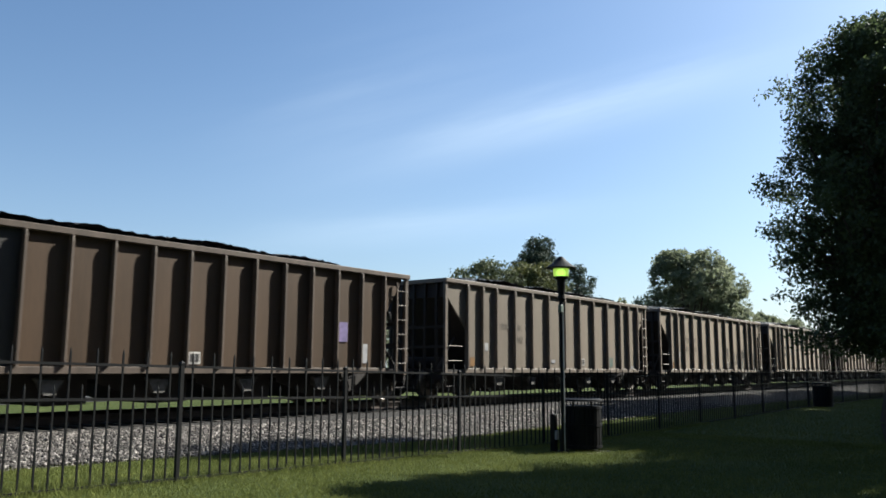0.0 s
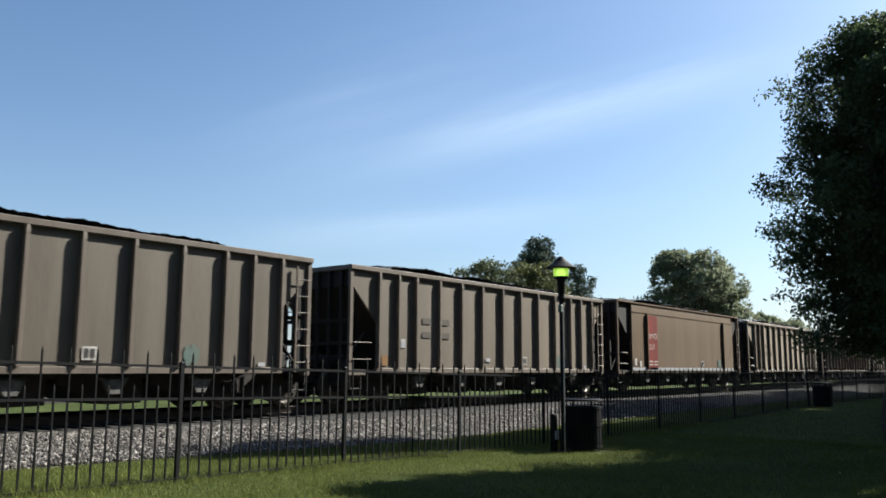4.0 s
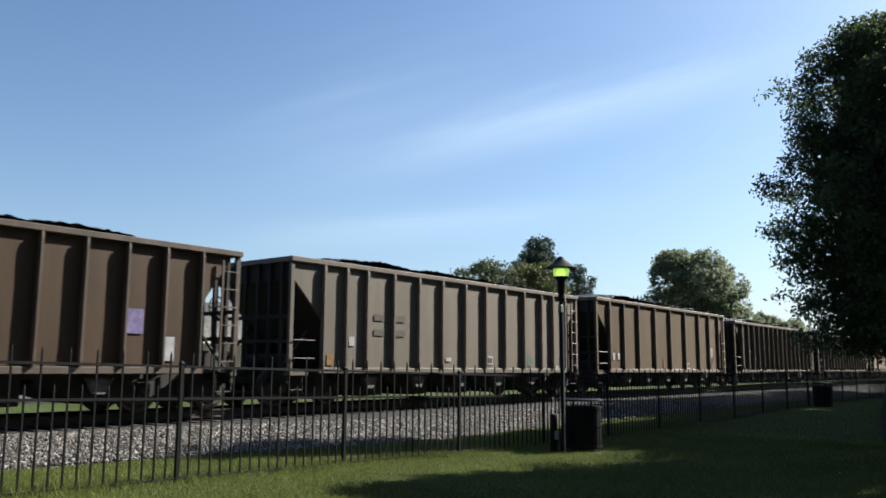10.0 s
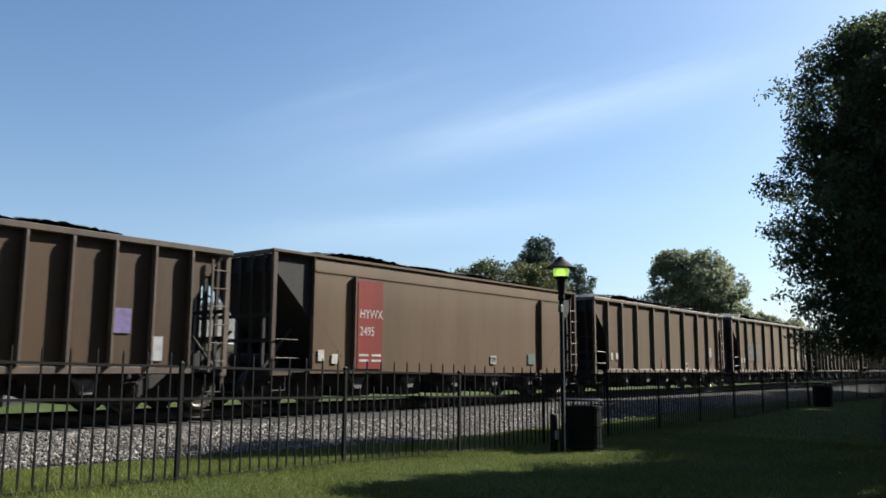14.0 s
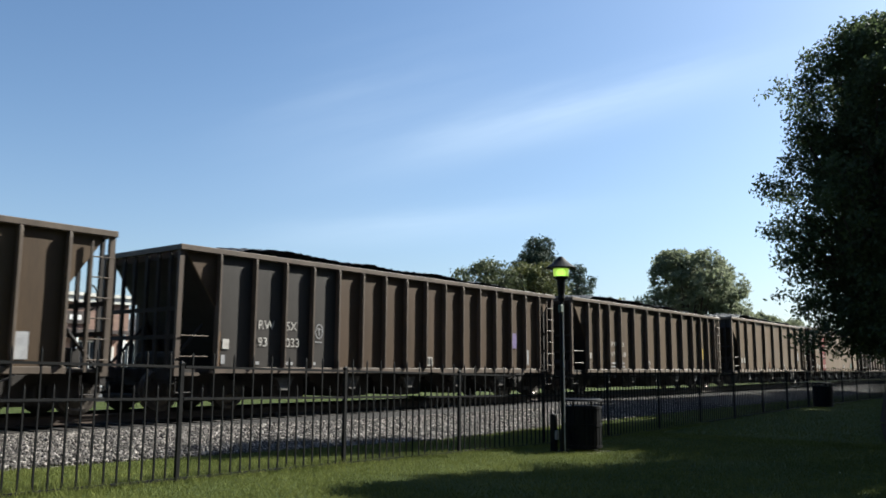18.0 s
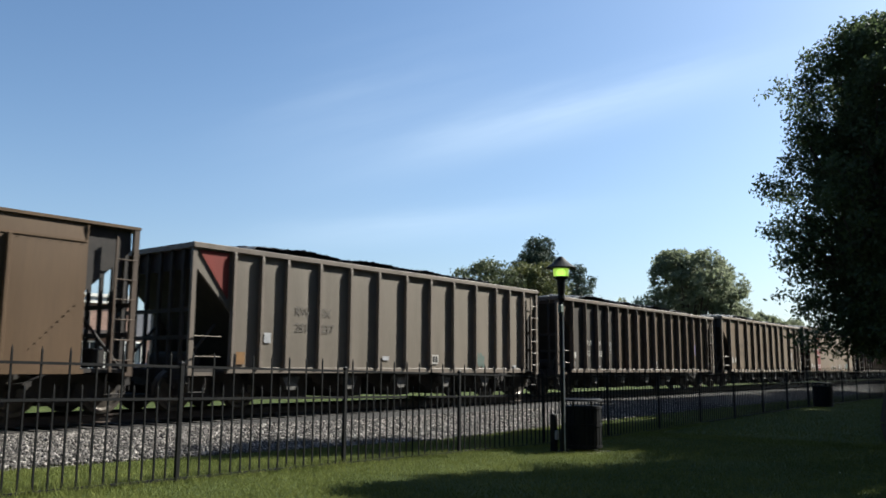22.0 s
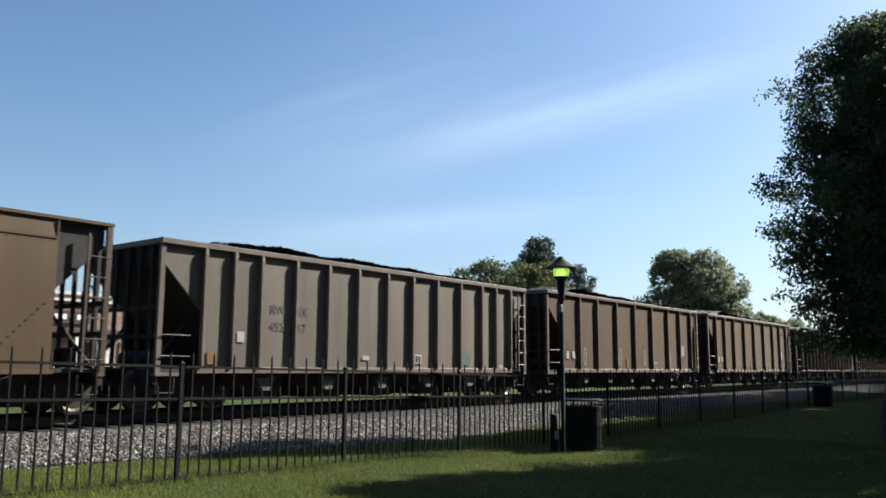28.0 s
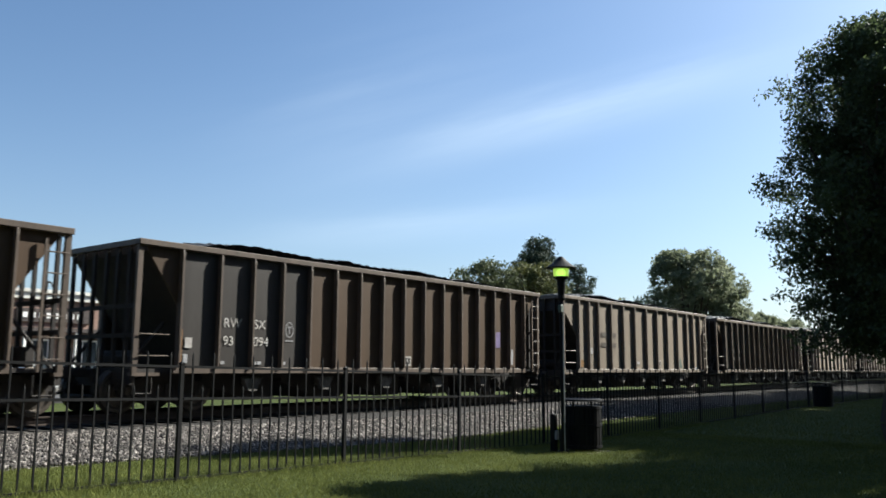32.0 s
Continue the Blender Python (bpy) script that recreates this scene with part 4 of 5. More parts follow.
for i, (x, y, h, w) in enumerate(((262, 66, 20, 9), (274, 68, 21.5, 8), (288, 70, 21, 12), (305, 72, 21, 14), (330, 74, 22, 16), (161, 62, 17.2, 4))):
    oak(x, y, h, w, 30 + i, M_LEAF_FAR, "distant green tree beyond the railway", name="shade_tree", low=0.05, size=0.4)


# ---- ballast stones and grass, close to the camera's side of the line ----
rng = np.random.default_rng(2)


def bed_height(x, y):
    row = ballast_row(x)
    for (y0, z0), (y1, z1) in zip(row, row[1:]):
        if y0 <= y <= y1:
            return z0 + (z1 - z0) * (y - y0) / (y1 - y0)
    return ground_z(x, y)


g = (1 + math.sqrt(5)) / 2
ICO_V = np.array([(-1, g, 0), (1, g, 0), (-1, -g, 0), (1, -g, 0), (0, -1, g), (0, 1, g), (0, -1, -g), (0, 1, -g), (g, 0, -1), (g, 0, 1), (-g, 0, -1), (-g, 0, 1)]) / 1.9
ICO_F = np.array([(0, 11, 5), (0, 5, 1), (0, 1, 7), (0, 7, 10), (0, 10, 11), (1, 5, 9), (5, 11, 4), (11, 10, 2), (10, 7, 6), (7, 1, 8), (3, 9, 4), (3, 4, 2), (3, 2, 6), (3, 6, 8), (3, 8, 9), (4, 9, 5), (2, 4, 11), (6, 2, 10), (8, 6, 7), (9, 8, 1)])
n_st = 66000
sx = 3.0 + 30.0 * rng.random(n_st) ** 1.25
su = rng.random(n_st)
sy = np.array([toe_edge(x) - 0.12 + (inner_edge(x) - toe_edge(x) + 0.12) * u for x, u in zip(sx, su)])
sz = np.array([bed_height(x, y) for x, y in zip(sx, sy)])
size = rng.uniform(0.016, 0.036, n_st)
vv = ICO_V[None] * rng.uniform(0.7, 1.3, (n_st, 12, 3)) * (size[:, None] * rng.uniform(0.7, 1.35, (n_st, 3)))[:, None, :]
ang = rng.uniform(0, 2 * math.pi, n_st)
ca, sa = np.cos(ang)[:, None], np.sin(ang)[:, None]
vx, vy = vv[..., 0] * ca - vv[..., 1] * sa, vv[..., 0] * sa + vv[..., 1] * ca
vv = np.stack([vx + sx[:, None], vy + sy[:, None], vv[..., 2] + (sz + size * 0.3)[:, None]], -1).reshape(-1, 3)
ff = (ICO_F[None] + 12 * np.arange(n_st)[:, None, None]).reshape(-1)
me = bpy.data.meshes.new("ballast_stones")
me.vertices.add(len(vv))
me.vertices.foreach_set("co", vv.astype(np.float32).ravel())
me.loops.add(len(ff))
me.loops.foreach_set("vertex_index", ff.astype(np.int32))
me.polygons.add(len(ff) // 3)
me.polygons.foreach_set("loop_start", np.arange(0, len(ff), 3, dtype=np.int32))
me.polygons.foreach_set("loop_total", np.full(len(ff) // 3, 3, np.int32))
me.materials.append(M_STONE)
me.update(calc_edges=True)
tagged(new("ballast_stones", me), "loose pale grey crushed stones beside the rails", "gravel", kind="stuff")


def blades(n, xr, yr, h, seed, power=1.0):
    r = np.random.default_rng(seed)
    x = xr[0] + (xr[1] - xr[0]) * r.random(n) ** power
    y = r.uniform(*yr, n)
    z = np.array([ground_z(a, b) for a, b in zip(x, y)]) + 0.005
    patch = np.array([noise.noise((a * 0.9, b * 0.9, 4)) for a, b in zip(x, y)])
    hh = h * r.uniform(0.5, 1.25, n) * (1 + 0.5 * patch)
    t = r.uniform(0, 2 * math.pi, n)
    w = 0.004
    dx, dy = np.cos(t) * w, np.sin(t) * w
    lx, ly = r.normal(0, 0.45, n) * hh, r.normal(0, 0.45, n) * hh
    q = np.stack([np.stack([x - dx, y - dy, z], -1), np.stack([x + dx, y + dy, z], -1), np.stack([x + lx, y + ly, z + hh], -1)], 1)
    return q.reshape(-1, 3)


lawn_blades = np.concatenate([
    blades(170000, (2.6, 17), (-15.9, -9.1), 0.034, 1, 1.3),
    blades(60000, (2.6, 20), (-9.1, -5.35), 0.045, 2, 1.3),
    blades(6000, (2.6, 20), (-9.2, -8.9), 0.09, 3, 1.2),
    blades(60000, (16, 40), (-15, -5.4), 0.06, 4, 1.5)])
tagged(new("grass", quads_mesh("grass", lawn_blades, 3, M_GRASS)), "short mown green grass of the lawn", "grass", kind="stuff")


# ---- street lamp, bins ----
LAMP = (11.585, -9.985, lawn_z(11.57) - 0.02)
M_LENS = bpy.data.materials.new("glowing_lamp_lens")
M_LENS.use_nodes = True
bs = M_LENS.node_tree.nodes["Principled BSDF"]
bs.inputs["Base Color"].default_value, bs.inputs["Roughness"].default_value = (0.62, 0.68, 0.22, 1), 0.3
bs.inputs["Transmission Weight"].default_value = 0.6
bs.inputs["Emission Color"].default_value, bs.inputs["Emission Strength"].default_value = (0.50, 0.72, 0.10, 1), 0.16
M_BULB = bpy.data.materials.new("lit_bulb")
M_BULB.use_nodes = True
bs = M_BULB.node_tree.nodes["Principled BSDF"]
bs.inputs["Emission Color"].default_value, bs.inputs["Emission Strength"].default_value = (0.50, 0.90, 0.20, 1), 0.8
lamp = tagged(new("street_lamp"), "black lamp post with a conical cap and a glowing yellow-green lens", "street lamp")
lamp.location = LAMP


def turned(name, profile, material, parent, n=18, label="", at=(0, 0, 0)):
    bm = bmesh.new()
    lathe(bm, profile, at, n)
    return part(name, bm, material, parent, label)


turned("base", [(0.085, 0), (0.085, 0.04), (0.06, 0.07), (0.055, 0.30), (0.042, 0.42)], M_IRON, lamp)
turned("pole", [(0.038, 0.40), (0.037, 1.5), (0.036, 2.48)], M_IRON, lamp, 12)
turned("collar", [(0.046, 2.430), (0.060, 2.470), (0.052, 2.530), (0.062, 2.650), (0.070, 2.770), (0.118, 2.800), (0.125, 2.825)], M_IRON, lamp)
turned("lens", [(0.110, 2.825), (0.122, 2.850), (0.130, 2.930), (0.128, 2.960)], M_LENS, lamp, 20, "glowing yellow-green lens")
turned("lamp_bulb", [(0.0, 2.840), (0.045, 2.850), (0.05, 2.900), (0.03, 2.940), (0.0, 2.945)], M_BULB, lamp, 12, "bright bulb behind the lens")
turned("cap", [(0.135, 2.950), (0.24, 2.955), (0.245, 2.970), (0.17, 3.025), (0.10, 3.080), (0.06, 3.130), (0.03, 3.155), (0.0, 3.160)], M_IRON, lamp, 22)
bm = bmesh.new()
tube(bm, (-0.03, -0.042, 0.0), (-0.03, -0.042, 2.36), 0.011, n=6)
part("conduit", bm, M_PIPE, lamp, "thin pale conduit up the pole")
boxes("junction_box", [(-0.115, -0.035, -0.06, 0.0, 2.24, 2.36)], M_TEAL, lamp, "small grey-green junction box", bevel=0.006)


def litter_bin(at):
    ob = tagged(new("litter_bin"), "black slatted metal litter bin standing on the lawn", "litter bin", "litter bins")
    ob.location = at
    for k in range(26):
        t = 2 * math.pi * k / 26
        bm = bmesh.new()
        box(bm, -0.028, 0.028, -0.006, 0.006, 0.05, 0.70)
        bm.transform(Matrix.Rotation(t + math.pi / 2, 4, "Z"))
        bm.transform(Matrix.Translation((0.305 * math.cos(t), 0.305 * math.sin(t), 0)))
        part("slat", bm, M_IRON, ob)
    turned("liner", [(0.27, 0.04), (0.285, 0.70)], M_IRON, ob, 20)
    for z in (0.06, 0.40, 0.68):
        turned("hoop", [(0.29, z), (0.322, z), (0.322, z + 0.04), (0.29, z + 0.04)], M_IRON, ob, 24)
    turned("rim", [(0.26, 0.80), (0.30, 0.815), (0.335, 0.80), (0.33, 0.83), (0.29, 0.845), (0.26, 0.83)], M_IRON, ob, 24)
    for k in range(6):
        t = 2 * math.pi * k / 6
        bm = bmesh.new()
        tube(bm, (0.30 * math.cos(t), 0.30 * math.sin(t), 0.69), (0.30 * math.cos(t), 0.30 * math.sin(t), 0.81), 0.012, n=6)
        part("rim_stay", bm, M_IRON, ob)
    return ob


first_bin = litter_bin((12.21, -9.98, lawn_z(12.4) + 0.01))
copy_thing(first_bin, pose(30.2, -9.3, lawn_z(30.2)))
box_post = tagged(new("outlet_post"), "short black post with a grey outlet box by the lamp", "outlet post")
box_post.location = (11.60, -9.80, lawn_z(11.3) - 0.02)
boxes("post", [(-0.045, 0.045, -0.045, 0.045, 0, 0.62)], M_IRON, box_post, bevel=0.008)
boxes("outlet_box", [(-0.05, 0.02, -0.085, -0.045, 0.22, 0.36)], M_PALE, box_post, "small grey outlet box", bevel=0.006)
bm = bmesh.new()
box(bm, -0.36, 0.36, -0.34, 0.34, -0.05, 0.012)
pad = new("bin_slab", meshed("bin_slab", bm, M_CONCRETE, 0.01))
pad.location = (12.21, -9.98, lawn_z(12.4) - 0.005)
tagged(pad, "pale concrete slab under the litter bin", "slab", kind="structure")


# ---- buildings beyond the line ----
M_BRICK = mat("brown_brick", (0.26, 0.17, 0.13), (0.18, 0.115, 0.09), 0.85, 0, 2.5, 26, 0.4, (1, 1, 3))
M_STUCCO = mat("pale_painted_wall", (0.62, 0.60, 0.55), (0.50, 0.48, 0.44), 0.8, 0, 1.5, 30, 0.1)
M_TRIM = mat("white_painted_wood", (0.78, 0.77, 0.74), (0.66, 0.65, 0.62), 0.55, 0, 3, 40, 0.05)
M_ROOF = mat("grey_shingle_roof", (0.20, 0.19, 0.18), (0.12, 0.115, 0.11), 0.9, 0, 4, 30, 0.5)
M_GLASS = mat("dark_window_glass", (0.06, 0.075, 0.085), (0.04, 0.05, 0.06), 0.08, 0, 1, 10, 0, spec=0.8)
M_ASPHALT = mat("asphalt", (0.06, 0.06, 0.06), (0.042, 0.042, 0.043), 0.9, 0, 1.2, 60, 0.3)
M_AWNING = mat("dark_awning", (0.07, 0.055, 0.05), (0.04, 0.032, 0.03), 0.8, 0, 3, 30, 0.1)
M_CARBLUE = mat("dark_blue_car_paint", (0.035, 0.05, 0.10), (0.03, 0.042, 0.085), 0.25, 0.2, 3, 60, 0, spec=0.6)
M_CARWHITE = mat("white_car_paint", (0.62, 0.62, 0.61), (0.55, 0.55, 0.54), 0.3, 0, 3, 60, 0, spec=0.6)
M_TYRE = mat("tyre_rubber", (0.03, 0.03, 0.03), (0.02, 0.02, 0.02), 0.8, 0, 5, 40, 0.2)

road = bmesh.new()
box(road, -300, 400, 17.0, 23.5, -0.6, -0.36)
tagged(new("road", meshed("road", road, M_ASPHALT)), "grey asphalt street behind the railway", "road", kind="structure")
kerb = bmesh.new()
box(kerb, -300, 400, 23.5, 27.0, -0.6, -0.22)
tagged(new("pavement", meshed("pavement", kerb, M_CONCRETE)), "pale concrete pavement along the street", "pavement", kind="structure")
GZ = -0.24


def window(parent, x0, x1, z0, z1, y, frame_mat=None, bars=1):
    fm = frame_mat or M_TRIM
    w = boxes("window", [(x0, x0 + 0.09, y - 0.05, y + 0.04, z0, z1), (x1 - 0.09, x1, y - 0.05, y + 0.04, z0, z1), (x0 + 0.09, x1 - 0.09, y - 0.05, y + 0.04, z1 - 0.09, z1), (x0 + 0.09, x1 - 0.09, y - 0.07, y + 0.04, z0, z0 + 0.09)], fm, parent)
    for k in range(bars + 1):
        a = x0 + 0.09 + (x1 - x0 - 0.18) * k / (bars + 1)
        b = x0 + 0.09 + (x1 - x0 - 0.18) * (k + 1) / (bars + 1)
        boxes("pane", [(a + 0.02, b - 0.02, y - 0.01, y + 0.02, z0 + 0.09, z1 - 0.09)], M_GLASS, w)
        if k:
            boxes("glazing_bar", [(a - 0.02, a + 0.02, y - 0.035, y + 0.03, z0 + 0.09, z1 - 0.09)], fm, w)
    return w


shop = tagged(new("shop_building"), "low brown-brick shop building with a pale cornice and awning", "building")
boxes("wall", [(2.0, 26.0, 27.2, 40.0, GZ, 4.75)], M_BRICK, shop)
boxes("cornice", [(1.9, 26.1, 27.0, 27.2, 4.45, 4.80), (1.85, 26.15, 26.9, 27.2, 4.80, 4.98)], M_STUCCO, shop, "pale cornice")
boxes("roof", [(2.0, 26.0, 27.3, 40.0, 4.76, 4.86)], M_ROOF, shop)
boxes("awning", [(2.2, 25.8, 26.1, 27.15, 2.72, 2.92)], M_AWNING, shop, "dark awning")
for i in range(9):
    x = 3.2 + i * 2.75
    boxes("awning_post", [(x - 0.07, x + 0.07, 26.15, 26.29, GZ, 2.72)], M_TRIM, shop)
    window(shop, x + 0.35, x + 1.75, 0.45, 2.35, 27.16, bars=2)
    if i % 3 == 1:
        boxes("door", [(x + 1.85, x + 2.7, 27.10, 27.19, GZ, 2.05)], M_STUCCO, shop)
boxes("signboard", [(19.6, 23.6, 27.08, 27.19, 3.25, 3.95)], M_AWNING, shop, "brown sign board with unreadable pale writing")
boxes("sign_writing", [(19.9 + 0.42 * k, 20.15 + 0.42 * k, 27.06, 27.08, 3.46, 3.74) for k in range(8)], M_TRIM, shop, "pale bars of writing")

house = tagged(new("white_house"), "small white house with a grey gabled roof and porch", "house")
boxes("wall", [(30.5, 39.0, 30.0, 38.0, GZ, 2.9)], M_STUCCO, house)
bm = bmesh.new()
for y0, y1 in ((29.4, 38.6),):
    prism(bm, [(30.1, 2.85), (39.4, 2.85), (34.75, 5.4)], y0, y1)
part("roof", bm, M_ROOF, house)
boxes("porch_roof", [(31.0, 38.5, 28.2, 30.0, 2.45, 2.6)], M_TRIM, house)
for x in (31.2, 33.5, 36.0, 38.3):
    boxes("porch_post", [(x - 0.08, x + 0.08, 28.3, 28.46, GZ, 2.45)], M_TRIM, house)
for x in (31.4, 33.0, 36.2):
    window(house, x, x + 1.1, 0.6, 2.1, 29.96)
boxes("door", [(34.7, 35.6, 29.92, 29.99, GZ, 1.95)], M_BRICK, house)


def parked_car(at, turn, paint, label):
    ob = tagged(new("parked_car"), label, "car")
    ob.matrix_basis = pose(*at, 0, 0, turn)
    bm = bmesh.new()
    prism(bm, [(-2.2, 0.28), (2.2, 0.28), (2.25, 0.55), (2.15, 0.80), (1.2, 0.92), (0.55, 1.42), (-1.15, 1.46), (-1.75, 0.98), (-2.2, 0.92), (-2.26, 0.6)], -0.86, 0.86)
    part("body", bm, paint, ob, bevel=0.05)
    for y in (-0.872, 0.862):
        bm = bmesh.new()
        prism(bm, [(1.02, 0.95), (0.5, 1.36), (-0.25, 1.38), (-0.25, 0.95)], y, y + 0.01)
        part("side_window", bm, M_GLASS, ob)
        bm = bmesh.new()
        prism(bm, [(-0.33, 0.95), (-0.33, 1.38), (-1.1, 1.39), (-1.55, 0.97)], y, y + 0.01)
        part("side_window", bm, M_GLASS, ob)
        for x in (-1.35, 1.35):
            w = bmesh.new()
            tube(w, (x, y - 0.02 if y < 0 else y - 0.16, 0.32), (x, y + 0.18 if y < 0 else y + 0.03, 0.32), 0.32, n=16)
            wheel = part("wheel", w, M_TYRE, ob)
            r = bmesh.new()
            tube(r, (x, y - 0.03 if y < 0 else y + 0.02, 0.32), (x, y - 0.01 if y < 0 else y + 0.045, 0.32), 0.20, n=12)
            part("rim", r, M_PIPE, wheel)
    return ob


parked_car((25.0, 21.8, -0.36), 0, M_CARBLUE, "dark blue saloon car parked along the street")
parked_car((19.0, 21.8, -0.36), 0, M_CARWHITE, "white saloon car parked along the street")


# ---- paint, placards and lettering on the cars ----
def ring(w, h, thick, a0=0, a1=360, n=28):
    bm = bmesh.new()
    last = None
    for i in range(n + 1):
        t = radians(a0 + (a1 - a0) * i / n)
        o = bm.verts.new((w * math.cos(t), 0, h * math.sin(t)))
        k = bm.verts.new(((w - thick) * math.cos(t), 0, (h - thick) * math.sin(t)))
        if last:
            bm.faces.new((last[0], o, k, last[1]))
        last = (o, k)
    bmesh.ops.solidify(bm, geom=list(bm.faces), thickness=0.003)
    return bm


def writing(car, k, text, x, z, size, material):
    return on_side(car, "lettering", lettering(text, size, material), x, z, k)


def emblem_ring():
    bm = ring(0.125, 0.185, 0.02)
    box(bm, -0.012, 0.012, 0.0, 0.003, -0.11, 0.06)
    box(bm, -0.055, 0.055, 0.0, 0.003, 0.05, 0.075)
    for k in range(4):
        box(bm, -0.12 + k * 0.062, -0.075 + k * 0.062, 0.0, 0.003, -0.28, -0.25)
    return bm


def scrawl(w, h, seed, thick, turns):
    """One long looping spray stroke w wide and h high."""
    r = random.Random(seed)
    ph, amp, lean = r.uniform(0, 6.28), r.uniform(0.16, 0.26), r.uniform(-0.1, 0.25)
    n = 22 * turns
    pts = []
    for i in range(n + 1):
        t = i / n
        u = 2 * math.pi * turns * t + ph
        zz = 0.5 + 0.36 * math.sin(u) + 0.14 * math.sin(u * 0.37 + seed)
        pts.append(Vector((w * (0.12 + 0.76 * t + 2.1 * amp / turns * math.cos(u + 0.6) + 0.05 * math.sin(u * 0.53)) + lean * h * (zz - 0.5), 0, h * zz)))
    bm = bmesh.new()
    rows = []
    for i, q in enumerate(pts):
        d = (pts[min(n, i + 1)] - pts[max(0, i - 1)]).normalized()
        side = Vector((-d.z, 0, d.x)) * thick * (0.35 + 0.2 * math.sin(i * 0.45 + seed))
        rows.append((bm.verts.new(q - side), bm.verts.new(q + side)))
    for (a, b), (c, d) in zip(rows, rows[1:]):
        bm.faces.new((a, b, d, c))
    bmesh.ops.solidify(bm, geom=list(bm.faces), thickness=0.003)
    return bm


PL = {}


def put(car, k, x, z, w, h, material, name="placard", label="", proud=0.006):
    key = (round(w, 3), round(h, 3), material.name)
    if key not in PL:
        PL[key] = plate(w, h, material)
    return on_side(car, name, PL[key], x, z, k, proud, label)


def framed_tag(car, k, x, z):
    t = put(car, k, x, z, 0.30, 0.26, M_WHITE, "data_panel", "white-framed data panel")
    put(car, k, x + 0.04, z + 0.04, 0.09, 0.18, M_GRAFF, "data_bar", proud=0.012)
    put(car, k, x + 0.17, z + 0.04, 0.09, 0.18, M_GRAFF, "data_bar", proud=0.012)


NUMBERS = {0: ("", "242"), 1: ("90", "235"), 6: ("452", "150"), 7: ("93", "167"), 8: ("452", "212"), 9: ("93", "186"), 12: ("93", "459"), 13: ("93", "386"), 16: ("232", "225"), 18: ("93", "033"), 19: ("97", "218"),
           22: ("281", "237"), 23: ("93", "383"), 28: ("452", "17"), 31: ("93", "132"), 32: ("93", "094")}
TUB_NUMBERS = {5: "2127", 14: "2495", 21: "2109", 25: "2219"}
for i, (car, k, s) in enumerate(TRAIN):
    no = i - 1
    if k == "D":
        zt = TOP["D"]
        put(car, k, 2.84, 0.93, 0.96, zt - 0.52 - 0.93, M_RED, "red_panel", "faded red panel", 0)
        if no in TUB_NUMBERS:
            for text, z in (("HYWX", 2.26), (TUB_NUMBERS[no], 1.80)):
                o = writing(car, k, text, 2.91, z, 0.34, M_WHITE)
                o.scale.x = 0.84
                o.location.y -= 0.008
        else:
            for z in (2.26, 1.80):
                o = put(car, k, 2.92, z, 0.8, 0.22, M_WHITE, "worn_writing", "worn white writing")
                o.location.y -= 0.006
        for z in (1.12, 1.26):
            for x, w in ((2.90, 0.36), (3.38, 0.36)):
                o = put(car, k, x, z, w, 0.055, M_WHITE, "small_writing")
                o.location.y -= 0.006
        put(car, k, 1.46, 1.12, 0.20, 0.28, M_WHITE)
        put(car, k, 1.93, 1.06, 0.20, 0.24, M_WHITE)
        framed_tag(car, k, 8.9, 1.10)
        put(car, k, 11.1, 1.1, 0.42, 0.36, M_TEAL, "paint_patch")
        if no == 5:
            put(car, k, 1.25, 0.90, LEN["D"] - 2.40, 0.13, M_PALE, "white_sill_stripe", "dusty white stripe along the sill")
        if no == 25:
            for x, w, z, h, sd, ink in ((4.9, 1.4, 1.0, 0.34, 21, M_ORANGE), (6.5, 1.5, 1.0, 0.30, 22, M_PALE), (8.3, 1.6, 1.02, 0.34, 23, M_PALE), (10.2, 1.1, 1.02, 0.40, 24, M_PALE), (11.0, 0.6, 1.02, 0.30, 25, M_TEAL)):
                on_side(car, "graffiti", meshed("graffiti", scrawl(w, h, sd, 0.03, 4), ink), x, z, k, label="faint sprayed scrawl along the sill")
        continue
    rb = RIBS[k]
    if k in "BEG":
        put(car, k, rb[0] + 0.06, 0.97, 0.07, 0.78, M_OCHRE, "paint_stripe", "rusty ochre stripe")
        put(car, k, rb[0] + 0.20, 1.36, 0.17, 0.22, M_WHITE)
        put(car, k, rb[0] + 0.17, 1.03, 0.10, 0.20, M_PALE)
        if k == "B":
            put(car, k, rb[-3] + 0.05, 1.62, 0.40, 0.50, M_BLUE if no == 12 else M_LILAC, "paint_patch" if no != 12 else "placard", "blue square placard" if no == 12 else "faded lilac patch")
        else:
            put(car, k, rb[-3] + 0.04, 1.45, 0.44, 0.50, M_YELLOW if no > 0 else M_LILAC, "placard", "yellow square placard" if no > 0 else "faded lilac patch")
        put(car, k, rb[-2] + 0.08, 1.08, 0.24, 0.50, M_PALE, "paint_patch", "pale worn patch")
        framed_tag(car, k, rb[-8] + 0.10, 1.02)
        for x in (rb[1] + 0.14, rb[2] + 0.10, rb[2] + 0.24, rb[3] + 0.10):
            put(car, k, x, 1.02, 0.10, 0.07, M_PALE, "small_writing")
        if k == "B" or no < 0:
            on_side(car, "emblem", meshed("emblem", emblem_ring(), M_DULL if no < 0 else M_PALE), rb[3] + 0.30, 1.85, k, label="pale ring emblem")
    elif k in "CF":
        put(car, k, rb[0] + 0.09, 0.97, 0.10, 0.95, M_YELLOW if no == 29 else M_OCHRE, "paint_stripe", "yellow stripe" if no == 29 else "ochre stripe")
        put(car, k, rb[0] + 0.30, 1.32, 0.18, 0.28, M_WHITE)
